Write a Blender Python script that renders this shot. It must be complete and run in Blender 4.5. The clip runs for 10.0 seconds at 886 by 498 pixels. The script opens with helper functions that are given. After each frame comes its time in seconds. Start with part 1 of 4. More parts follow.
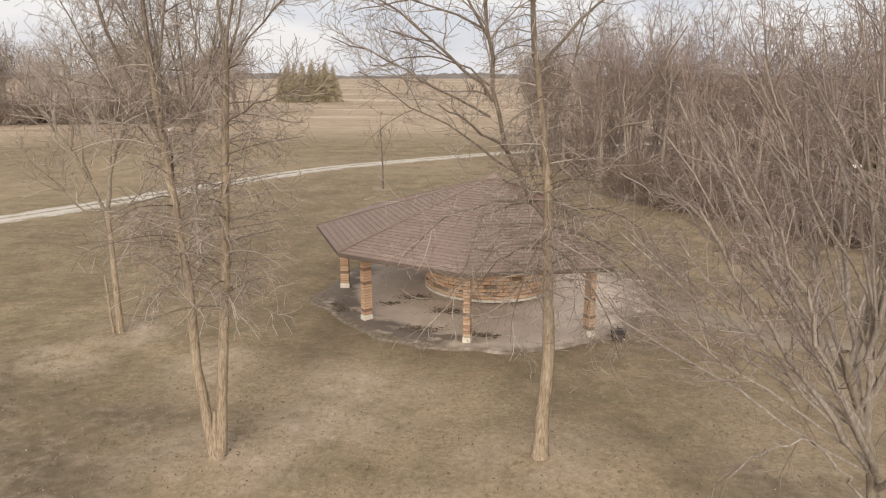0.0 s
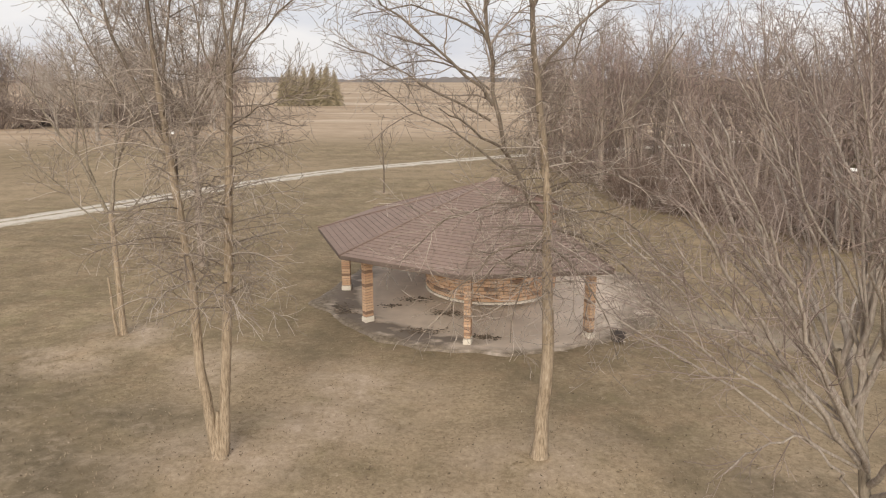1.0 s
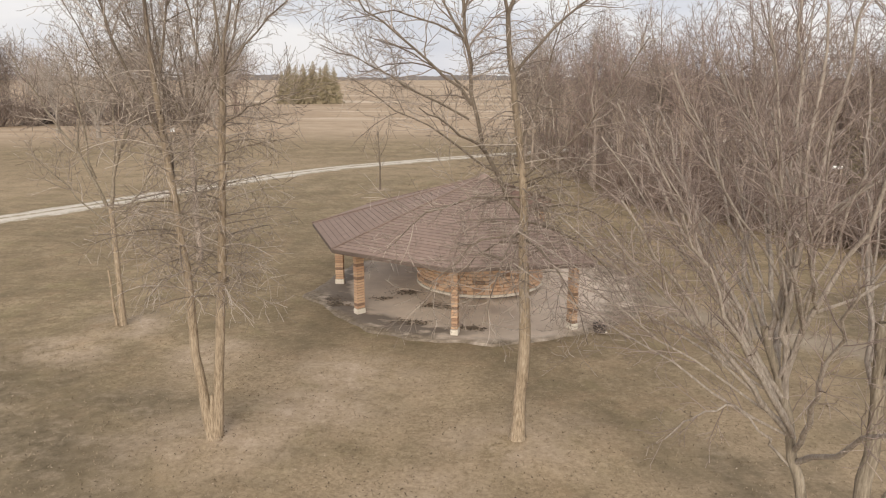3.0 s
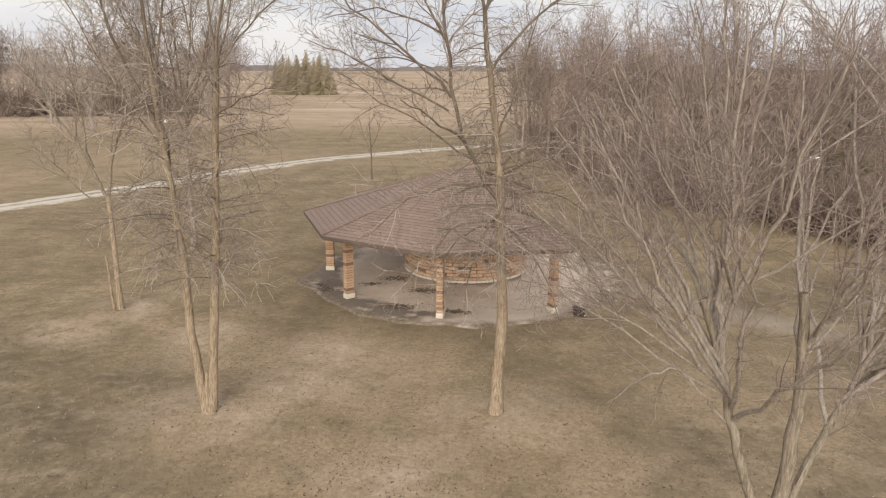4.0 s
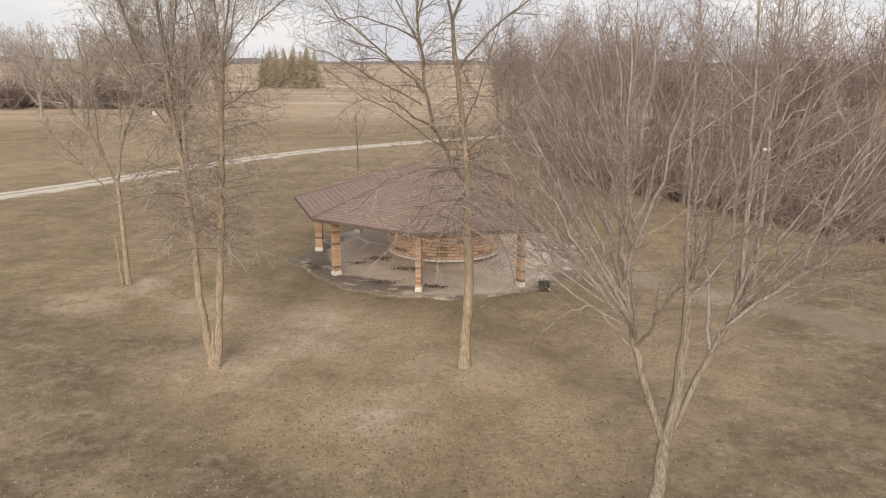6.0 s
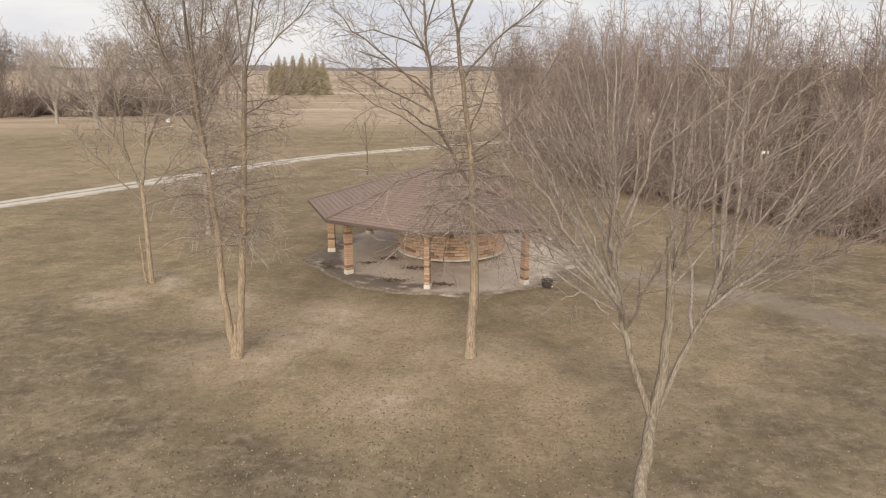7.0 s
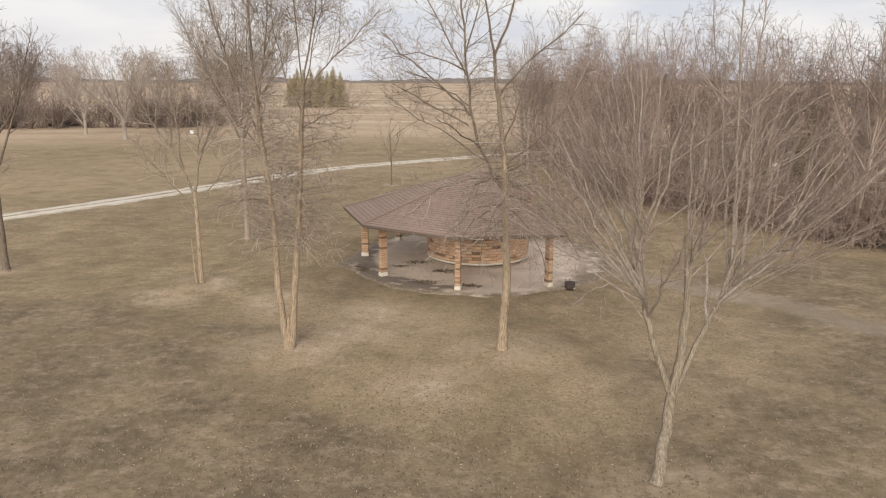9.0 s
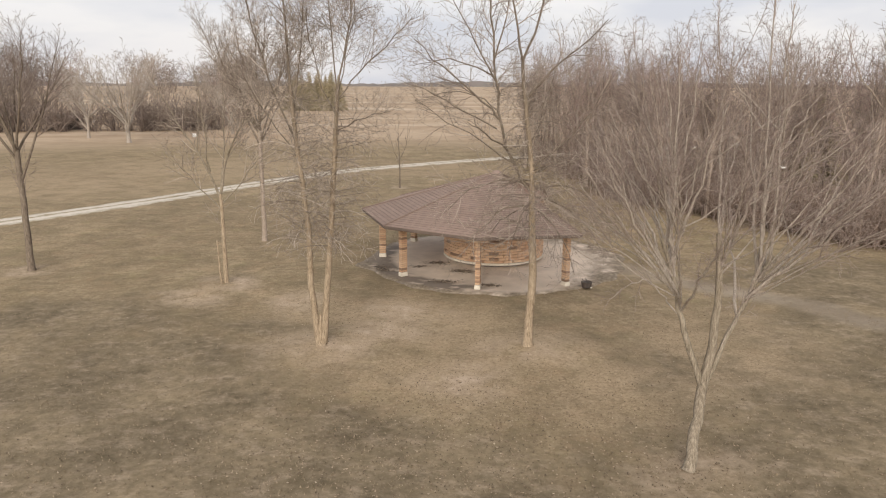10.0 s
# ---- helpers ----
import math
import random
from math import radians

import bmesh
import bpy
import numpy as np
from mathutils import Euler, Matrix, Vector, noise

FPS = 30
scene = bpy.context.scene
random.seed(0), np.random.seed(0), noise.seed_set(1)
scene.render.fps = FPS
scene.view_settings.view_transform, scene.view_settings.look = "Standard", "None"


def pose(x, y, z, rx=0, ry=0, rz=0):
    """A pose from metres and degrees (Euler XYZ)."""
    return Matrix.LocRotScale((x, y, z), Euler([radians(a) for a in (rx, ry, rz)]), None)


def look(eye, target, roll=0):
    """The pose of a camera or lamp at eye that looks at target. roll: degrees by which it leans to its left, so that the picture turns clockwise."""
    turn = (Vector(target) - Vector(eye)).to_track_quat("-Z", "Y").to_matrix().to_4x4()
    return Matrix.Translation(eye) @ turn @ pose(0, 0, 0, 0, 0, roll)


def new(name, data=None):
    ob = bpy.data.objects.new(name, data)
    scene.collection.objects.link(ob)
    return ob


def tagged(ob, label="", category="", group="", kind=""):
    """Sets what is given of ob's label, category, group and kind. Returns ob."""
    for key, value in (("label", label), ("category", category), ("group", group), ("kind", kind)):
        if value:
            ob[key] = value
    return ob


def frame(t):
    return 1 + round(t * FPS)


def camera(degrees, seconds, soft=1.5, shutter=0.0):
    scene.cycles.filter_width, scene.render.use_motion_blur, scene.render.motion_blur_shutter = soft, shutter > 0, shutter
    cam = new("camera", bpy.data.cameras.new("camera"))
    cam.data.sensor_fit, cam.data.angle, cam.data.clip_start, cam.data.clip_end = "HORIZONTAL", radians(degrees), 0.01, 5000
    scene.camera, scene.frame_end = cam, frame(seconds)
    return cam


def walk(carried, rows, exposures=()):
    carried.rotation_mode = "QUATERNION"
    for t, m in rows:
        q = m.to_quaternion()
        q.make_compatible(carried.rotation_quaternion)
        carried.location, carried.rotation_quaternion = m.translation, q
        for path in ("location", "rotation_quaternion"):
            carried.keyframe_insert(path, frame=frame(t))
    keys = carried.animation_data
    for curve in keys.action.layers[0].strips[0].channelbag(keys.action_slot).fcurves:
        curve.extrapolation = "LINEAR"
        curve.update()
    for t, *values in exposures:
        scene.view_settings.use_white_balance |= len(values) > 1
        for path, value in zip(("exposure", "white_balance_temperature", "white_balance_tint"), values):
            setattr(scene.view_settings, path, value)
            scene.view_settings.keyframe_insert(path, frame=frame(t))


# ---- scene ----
cam = camera(64.2, 10.0, soft=1.15)
PATH = [
    (0, (-0.318, -27.592, 8.48), (-0.437, -25.653, 8.003), 0.0),
    (0.5, (-0.327, -27.668, 8.505), (-0.446, -25.729, 8.03), -0.2),
    (1, (-0.299, -27.767, 8.487), (-0.421, -25.826, 8.02), -0.0),
    (1.5, (-0.265, -27.876, 8.549), (-0.389, -25.935, 8.081), -0.0),
    (2, (-0.19, -28.064, 8.542), (-0.315, -26.123, 8.079), -0.0),
    (2.5, (-0.011, -28.325, 8.521), (-0.14, -26.384, 8.057), 0.0),
    (3.8, (0.462, -29.305, 8.621), (0.353, -27.369, 8.128), 0.2),
    (4, (0.536, -29.566, 8.616), (0.429, -27.631, 8.12), 0.2),
    (4.5, (0.658, -30.162, 8.68), (0.568, -28.23, 8.172), 0.2),
    (5, (0.809, -30.825, 8.717), (0.736, -28.894, 8.199), 0.3),
    (5.5, (0.929, -31.552, 8.745), (0.864, -29.62, 8.23), 0.4),
    (6.8, (1.136, -33.493, 8.859), (1.045, -31.559, 8.357), 0.3),
    (7, (1.126, -33.721, 8.881), (1.032, -31.785, 8.384), 0.1),
    (7.5, (1.114, -34.327, 8.926), (1.005, -32.39, 8.44), 0.1),
    (8, (1.004, -34.909, 8.975), (0.885, -32.97, 8.499), 0.1),
    (8.5, (0.802, -35.418, 9.038), (0.675, -33.478, 8.567), 0.1),
    (9, (0.464, -35.888, 9.063), (0.335, -33.947, 8.598), 0.2),
    (9.5, (0.005, -36.344, 9.098), (-0.122, -34.402, 8.636), 0.1),
    (10, (-0.613, -36.743, 9.118), (-0.728, -34.8, 8.662), 0.2),
]
walk(cam, [(t, look(eye, target, roll)) for t, eye, target, roll in PATH])

# ---- sky, sun, exposure ----
scene.view_settings.exposure = 0.06
SUN_ELEVATION, SUN_AZIMUTH = 22.0, 182.0   # degrees; azimuth clockwise from +y

world = bpy.data.worlds.new("overcast_sky")
scene.world = world
world.use_nodes = True
wn, wl = world.node_tree.nodes, world.node_tree.links
wn.clear()
sky = wn.new("ShaderNodeTexSky")
sky.sky_type = "NISHITA"
sky.sun_disc = False
sky.sun_elevation, sky.sun_rotation = radians(SUN_ELEVATION), radians(SUN_AZIMUTH)
sky.air_density, sky.dust_density, sky.ozone_density = 1.0, 4.0, 1.0
thin = wn.new("ShaderNodeMix")
thin.data_type = "RGBA"
thin.inputs[0].default_value = 0.86
thin.inputs[7].default_value = (7.3, 7.1, 7.1, 1)
wl.new(sky.outputs[0], thin.inputs[6])
back = wn.new("ShaderNodeBackground")
back.inputs[1].default_value = 0.126
way = wn.new("ShaderNodeTexCoord")
flat = wn.new("ShaderNodeMapping")
flat.inputs["Scale"].default_value = (1.6, 1.6, 6.0)
wl.new(way.outputs["Generated"], flat.inputs[0])
puff = wn.new("ShaderNodeTexNoise")
puff.inputs["Scale"].default_value, puff.inputs["Detail"].default_value = 1.9, 5
wl.new(flat.outputs[0], puff.inputs["Vector"])
layer = wn.new("ShaderNodeValToRGB")
layer.color_ramp.elements[0].position, layer.color_ramp.elements[0].color = 0.4, (0.81, 0.84, 0.905, 1)
layer.color_ramp.elements[1].position, layer.color_ramp.elements[1].color = 0.62, (1.04, 1.035, 1.03, 1)
wl.new(puff.outputs["Fac"], layer.inputs[0])
cloud = wn.new("ShaderNodeMix")
cloud.data_type, cloud.blend_type = "RGBA", "MULTIPLY"
cloud.inputs[0].default_value = 1.0
wl.new(thin.outputs[2], cloud.inputs[6])
wl.new(layer.outputs[0], cloud.inputs[7])
wl.new(cloud.outputs[2], back.inputs[0])
wout = wn.new("ShaderNodeOutputWorld")
wl.new(back.outputs[0], wout.inputs[0])

sun = new("sun", bpy.data.lights.new("sun", "SUN"))
sun.data.energy, sun.data.angle, sun.data.color = 2.6, radians(28), (1.0, 0.935, 0.84)
az, el = radians(SUN_AZIMUTH), radians(SUN_ELEVATION)
toward = Vector((math.sin(az) * math.cos(el), math.cos(az) * math.cos(el), math.sin(el)))
sun.matrix_world = look(toward * 50, (0, 0, 0))


# ---- materials ----
class Mat:
    """A small wrapper round a node material with one Principled shader."""

    def __init__(self, name, rough=0.85, spec=0.3):
        self.m = bpy.data.materials.new(name)
        self.m.use_nodes = True
        self.t = self.m.node_tree
        self.b = self.t.nodes["Principled BSDF"]
        self.b.inputs["Roughness"].default_value = rough
        self.b.inputs["Specular IOR Level"].default_value = spec
        self.coord = self.n("ShaderNodeTexCoord").outputs["Object"]

    def n(self, kind):
        return self.t.nodes.new(kind)

    def link(self, a, b):
        self.t.links.new(a, b)

    def scaled(self, vec=(1, 1, 1), coord=None):
        mp = self.n("ShaderNodeMapping")
        mp.inputs["Scale"].default_value = vec
        self.link(coord or self.coord, mp.inputs["Vector"])
        return mp.outputs[0]

    def noise(self, scale, detail=4.0, rough=0.6, vec=None, coord=None):
        no = self.n("ShaderNodeTexNoise")
        no.inputs["Scale"].default_value = scale
        no.inputs["Detail"].default_value = detail
        no.inputs["Roughness"].default_value = rough
        self.link(self.scaled(vec, coord) if vec else (coord or self.coord), no.inputs["Vector"])
        return no.outputs["Fac"]

    def ramp(self, fac, stops):
        r = self.n("ShaderNodeValToRGB")
        el = r.color_ramp.elements
        while len(el) < len(stops):
            el.new(0.5)
        for e, (p, c) in zip(el, stops):
            e.position, e.color = p, (*c, 1) if len(c) == 3 else c
        self.link(fac, r.inputs[0])
        return r.outputs["Color"]

    def mix(self, fac, a, b, mode="MIX"):
        mx = self.n("ShaderNodeMix")
        mx.data_type, mx.blend_type = "RGBA", mode
        for v, s in ((fac, mx.inputs[0]), (a, mx.inputs[6]), (b, mx.inputs[7])):
            if isinstance(v, (int, float)):
                s.default_value = v
            elif isinstance(v, tuple):
                s.default_value = (*v, 1)
            else:
                self.link(v, s)
        return mx.outputs[2]

    def step(self, fac, lo, hi):
        mr = self.n("ShaderNodeMapRange")
        mr.inputs["From Min"].default_value, mr.inputs["From Max"].default_value = lo, hi
        self.link(fac, mr.inputs["Value"])
        return mr.outputs[0]

    def attr(self, name):
        a = self.n("ShaderNodeAttribute")
        a.attribute_name = name
        return a.outputs["Fac"]

    def random(self):
        return self.n("ShaderNodeObjectInfo").outputs["Random"]

    def island(self):
        return self.n("ShaderNodeNewGeometry").outputs["Random Per Island"]

    def done(self, color, bump=None, strength=0.4, dist=0.02):
        if isinstance(color, tuple):
            self.b.inputs["Base Color"].default_value = (*color, 1)
        else:
            self.link(color, self.b.inputs["Base Color"])
        if bump is not None:
            bp = self.n("ShaderNodeBump")
            bp.inputs["Strength"].default_value, bp.inputs["Distance"].default_value = strength, dist
            self.link(bump, bp.inputs["Height"])
            self.link(bp.outputs[0], self.b.inputs["Normal"])
        return self.m


def bark(name, dark, mid, pale, rough=0.9, backlit=None):
    m = Mat(name, rough, 0.2)
    streak = m.noise(9, 5, 0.65, vec=(3, 3, 0.5))
    blotch = m.noise(0.9, 3, 0.5)
    c = m.ramp(streak, [(0.3, dark), (0.5, mid), (0.72, pale)])
    c = m.mix(m.step(blotch, 0.45, 0.75), c, m.mix(0.5, c, pale))
    if backlit:  # darkens the bark with height, painting in wood backlit by the sky
        sep = m.n("ShaderNodeSeparateXYZ")
        m.link(m.coord, sep.inputs[0])
        c = m.mix(m.step(sep.outputs[2], 6.5, 9.8), c, m.ramp(streak, [(0.3, tuple(0.6 * v for v in backlit)), (0.7, backlit)]))
    return m.done(c, streak, 0.6, 0.03)


def plain(name, a, b, scale=3.0, rough=0.85, fine=40.0, spec=0.3, bump=0.3):
    m = Mat(name, rough, spec)
    big, small = m.noise(scale, 3), m.noise(fine, 4)
    c = m.ramp(big, [(0.32, a), (0.68, b)])
    c = m.mix(0.35, c, m.ramp(small, [(0.3, a), (0.7, b)]))
    return m.done(c, small, bump, 0.01)


BARK_WARM = bark("warm_tan_bark", (0.15, 0.112, 0.074), (0.325, 0.25, 0.17), (0.5, 0.405, 0.3), backlit=(0.2, 0.159, 0.122))
BARK_GREY = bark("grey_tan_bark", (0.12, 0.095, 0.068), (0.25, 0.206, 0.152), (0.42, 0.36, 0.28))
BARK_ASH = bark("ash_grey_limb_bark", (0.21, 0.173, 0.14), (0.36, 0.305, 0.253), (0.54, 0.468, 0.398))
BARK_PALE = bark("pale_bark", (0.22, 0.183, 0.15), (0.33, 0.285, 0.24), (0.46, 0.41, 0.355))
BARK_WOOD = bark("thicket_bark", (0.23, 0.178, 0.138), (0.35, 0.282, 0.226), (0.48, 0.396, 0.324))
# Limb bark darkened to paint limbs that stand backlit against the sky.
LIMB = bark("dark_limb_bark", (0.095, 0.073, 0.055), (0.175, 0.138, 0.105), (0.3, 0.245, 0.19))


def twigs(name, dark, mid, pale):
    """Thin bark whose shade differs from twig to twig and along each one."""
    m = Mat(name, 0.9, 0.2)
    c = m.ramp(m.island(), [(0.0, dark), (0.55, mid), (1.0, pale)])
    c = m.mix(m.step(m.noise(0.6, 4, 0.6), 0.35, 0.7), m.mix(0.3, c, dark), c)
    return m.done(c, m.noise(9, 3), 0.3, 0.01)


TWIG = twigs("grey_brown_twigs", (0.17, 0.134, 0.106), (0.35, 0.288, 0.234), (0.64, 0.545, 0.46))
TWIG_VASE = twigs("pale_grey_twigs", (0.21, 0.161, 0.136), (0.34, 0.268, 0.229), (0.52, 0.43, 0.373))
TWIG_DARK = twigs("dark_brown_twigs", (0.18, 0.14, 0.117), (0.27, 0.214, 0.18), (0.41, 0.333, 0.283))
TWIG_RED = twigs("reddish_brown_twigs", (0.24, 0.17, 0.147), (0.39, 0.287, 0.25), (0.54, 0.415, 0.365))
TWIG_BRUSH = twigs("tangled_brush_twigs", (0.17, 0.122, 0.098), (0.28, 0.208, 0.168), (0.44, 0.34, 0.28))
TWIG_PALE = twigs("pale_twigs", (0.36, 0.31, 0.265), (0.46, 0.4, 0.345), (0.54, 0.475, 0.415))


def ground_material():
    m = Mat("dormant_grass", 0.95, 0.1)
    big = m.noise(0.055, 3, 0.55)
    mid = m.noise(0.32, 5, 0.62)
    fine = m.noise(8.5, 8, 0.8)
    tuft = m.noise(26, 5, 0.75)
    straw, olive, brown = (0.52, 0.404, 0.254), (0.315, 0.25, 0.147), (0.35, 0.257, 0.162)
    lawn = m.mix(m.step(mid, 0.38, 0.64), olive, straw)
    lawn = m.mix(m.step(big, 0.42, 0.62), lawn, m.mix(0.35, lawn, brown))
    patchy = m.noise(1.3, 9, 0.78)
    lawn = m.mix(m.step(patchy, 0.36, 0.6), m.mix(0.6, lawn, (0.17, 0.126, 0.08)), lawn)
    clump = m.noise(3.6, 6, 0.72)
    lawn = m.mix(m.step(clump, 0.36, 0.56), m.mix(0.4, lawn, (0.15, 0.112, 0.07)), lawn)
    lawn = m.mix(m.step(clump, 0.56, 0.72), lawn, m.mix(0.5, lawn, (0.56, 0.45, 0.32)))
    lawn = m.mix(m.step(fine, 0.36, 0.62), m.mix(0.58, lawn, (0.15, 0.11, 0.062)), lawn)
    lawn = m.mix(m.step(tuft, 0.58, 0.74), lawn, m.mix(0.7, lawn, (0.5, 0.41, 0.3)))
    lawn = m.mix(m.step(m.noise(0.8, 7, 0.7), 0.5, 0.66), lawn, m.mix(0.24, lawn, (0.52, 0.35, 0.22)))
    lawn = m.mix(m.step(m.noise(0.55, 7, 0.7, vec=(1.2, 1, 1)), 0.54, 0.7), lawn, m.mix(0.34, lawn, (0.29, 0.255, 0.125)))
    dark_turf = m.mix(m.step(m.noise(2.1, 9, 0.78), 0.38, 0.62), (0.142, 0.112, 0.07), (0.24, 0.188, 0.124))
    dark_turf = m.mix(m.step(mid, 0.42, 0.66), dark_turf, m.mix(0.32, dark_turf, straw))
    patch = m.n("ShaderNodeMath")
    patch.operation = "MULTIPLY_ADD"
    m.link(m.step(m.noise(0.45, 6, 0.68), 0.33, 0.67), patch.inputs[0])
    patch.inputs[1].default_value = 0.45
    m.link(m.attr("dark_turf"), patch.inputs[2])
    wisp = m.noise(0.95, 9, 0.76, vec=(1, 1.5, 1))
    dark_turf = m.mix(m.step(wisp, 0.5, 0.66), dark_turf, m.mix(0.45, dark_turf, (0.52, 0.41, 0.3)))
    dark_turf = m.mix(m.step(clump, 0.36, 0.58), m.mix(0.4, dark_turf, (0.09, 0.07, 0.042)), dark_turf)
    lawn = m.mix(m.step(patch.outputs[0], 0.12, 0.95), lawn, dark_turf)
    # open prairie beyond the road: long bands of tan and russet
    bands = m.noise(0.03, 4, 0.52, vec=(0.3, 1.0, 1))
    speck = m.noise(0.6, 5, 0.7, vec=(0.5, 1, 1))
    field = m.ramp(bands, [(0.34, (0.42, 0.308, 0.208)), (0.45, (0.55, 0.422, 0.298)), (0.52, (0.45, 0.33, 0.224)), (0.62, (0.68, 0.548, 0.408))])
    field = m.mix(m.step(speck, 0.35, 0.7), m.mix(0.35, field, (0.16, 0.12, 0.075)), field)
    c = m.mix(m.attr("prairie"), lawn, field)
    russet = m.mix(m.step(fine, 0.36, 0.62), (0.25, 0.184, 0.115), (0.49, 0.374, 0.244))
    leafy = m.n("ShaderNodeMath")
    leafy.operation = "MULTIPLY"
    m.link(m.attr("russet"), leafy.inputs[0])
    m.link(m.step(m.noise(0.55, 5, 0.65), 0.35, 0.6), leafy.inputs[1])
    c = m.mix(leafy.outputs[0], c, russet)
    litter = m.mix(m.step(fine, 0.35, 0.7), (0.42, 0.318, 0.228), (0.59, 0.47, 0.352))
    strewn = m.n("ShaderNodeMath")
    strewn.operation = "MULTIPLY"
    m.link(m.attr("litter"), strewn.inputs[0])
    m.link(m.step(m.noise(0.9, 6, 0.7), 0.34, 0.66), strewn.inputs[1])
    c = m.mix(strewn.outputs[0], c, litter)
    c = m.mix(m.attr("dirt"), c, m.mix(m.step(mid, 0.4, 0.6), (0.29, 0.236, 0.178), (0.4, 0.335, 0.26)))
    c = m.mix(m.attr("mould_and_rim"), c, m.mix(m.step(fine, 0.4, 0.65), (0.12, 0.09, 0.06), (0.23, 0.175, 0.115)))
    return m.done(c, fine, 0.3, 0.05)


GROUND = ground_material()


def gravel_material():
    m = Mat("pale_limestone_gravel", 0.9, 0.2)
    c = m.ramp(m.noise(11, 5, 0.7), [(0.3, (0.5, 0.435, 0.355)), (0.7, (0.74, 0.675, 0.58))])
    grass = m.mix(m.step(m.noise(2.2, 5, 0.7), 0.35, 0.65), (0.25, 0.2, 0.12), (0.42, 0.35, 0.24))
    strip = m.n("ShaderNodeMath")
    strip.operation = "MULTIPLY"
    m.link(m.attr("verge"), strip.inputs[0])
    m.link(m.step(m.noise(0.8, 5, 0.7), 0.36, 0.58), strip.inputs[1])
    return m.done(m.mix(strip.outputs[0], c, grass), m.noise(14, 4), 0.5, 0.03)


def slab_material():
    m = Mat("stained_concrete", 0.8, 0.3)
    c = m.ramp(m.noise(0.9, 5, 0.6), [(0.3, (0.64, 0.525, 0.415)), (0.7, (0.79, 0.655, 0.525))])
    c = m.mix(m.step(m.noise(7, 5, 0.65), 0.3, 0.8), m.mix(0.15, c, (0.2, 0.17, 0.14)), c)
    dark_band = m.n("ShaderNodeMath")
    dark_band.operation, dark_band.use_clamp = "MULTIPLY", True
    m.link(m.attr("dark_band"), dark_band.inputs[0])
    m.link(m.step(m.noise(0.75, 4, 0.6, vec=(1, 1.6, 1)), 0.36, 0.52), dark_band.inputs[1])
    c = m.mix(dark_band.outputs[0], c, (0.23, 0.187, 0.15))
    drift = m.n("ShaderNodeMath")
    drift.operation = "MULTIPLY"
    m.link(m.attr("dirty"), drift.inputs[0])
    m.link(m.step(m.noise(1.1, 5, 0.65), 0.32, 0.55), drift.inputs[1])
    c = m.mix(drift.outputs[0], c, m.mix(m.step(m.noise(5.5, 6, 0.75), 0.38, 0.62), (0.15, 0.118, 0.08), (0.3, 0.237, 0.17)))
    return m.done(c, m.noise(25, 4), 0.25, 0.01)


def brick_material(name, a, b, c, darkest):
    m = Mat(name, 0.85, 0.2)
    col = m.ramp(m.random(), [(0.0, a), (0.45, b), (0.8, c), (0.93, darkest)])
    col = m.mix(m.step(m.noise(6, 5, 0.6), 0.3, 0.6), m.mix(0.25, col, darkest), col)
    return m.done(col, m.noise(30, 4), 0.4, 0.008)


def shingle_material():
    m = Mat("brown_asphalt_shingle", 0.9, 0.2)
    tab = m.noise(2.4, 2, 0.5, vec=(1, 1, 0.3))
    grit = m.noise(45, 3, 0.7)
    c = m.ramp(m.random(), [(0.0, (0.335, 0.238, 0.19)), (1.0, (0.38, 0.275, 0.222))])
    c = m.mix(m.step(tab, 0.3, 0.75), m.mix(0.35, c, (0.19, 0.14, 0.118)), c)
    c = m.mix(m.step(grit, 0.4, 0.7), c, m.mix(0.35, c, (0.25, 0.2, 0.17)))
    return m.done(c, grit, 0.4, 0.006)


GRAVEL, SLAB, SHINGLE = gravel_material(), slab_material(), shingle_material()
PIER_BRICK = brick_material("tan_orange_brick", (0.54, 0.352, 0.222), (0.62, 0.43, 0.282), (0.5, 0.305, 0.19), (0.25, 0.16, 0.11))
WALL_BRICK = brick_material("weathered_tan_brick", (0.6, 0.39, 0.245), (0.68, 0.465, 0.305), (0.54, 0.33, 0.205), (0.24, 0.155, 0.105))
LIMESTONE = plain("cream_limestone", (0.6, 0.53, 0.43), (0.76, 0.7, 0.59), 3)
FASCIA = plain("dark_brown_fascia", (0.12, 0.09, 0.075), (0.19, 0.145, 0.12), 2)
SOFFIT = plain("brown_plank_soffit", (0.16, 0.11, 0.075), (0.24, 0.17, 0.115), 2)
HIP = plain("hip_shingle", (0.24, 0.174, 0.14), (0.31, 0.225, 0.18), 2)
# Butt colour holds grime and the painted shadow line under each course.
BUTT = plain("dark_shingle_butts", (0.2, 0.144, 0.116), (0.25, 0.182, 0.147), 5)
MORTAR = plain("grey_brown_mortar", (0.2, 0.15, 0.11), (0.3, 0.235, 0.18), 4)
GABLE = plain("faded_red_brown_boards", (0.27, 0.18, 0.145), (0.36, 0.25, 0.205), 2)
METAL_DARK = plain("rusted_dark_steel", (0.045, 0.04, 0.037), (0.11, 0.085, 0.07), 6, 0.6)
WHITE_PAINT = plain("chalky_white_paint", (0.7, 0.69, 0.66), (0.82, 0.81, 0.79), 2, 0.6)
SPRUCE = plain("spruce_needles", (0.25, 0.208, 0.125), (0.42, 0.345, 0.225), 0.6, 0.9, 6)
FAR_WOOD = plain("far_tree_line", (0.16, 0.15, 0.15), (0.22, 0.2, 0.19), 0.02, 1.0, 0.2)


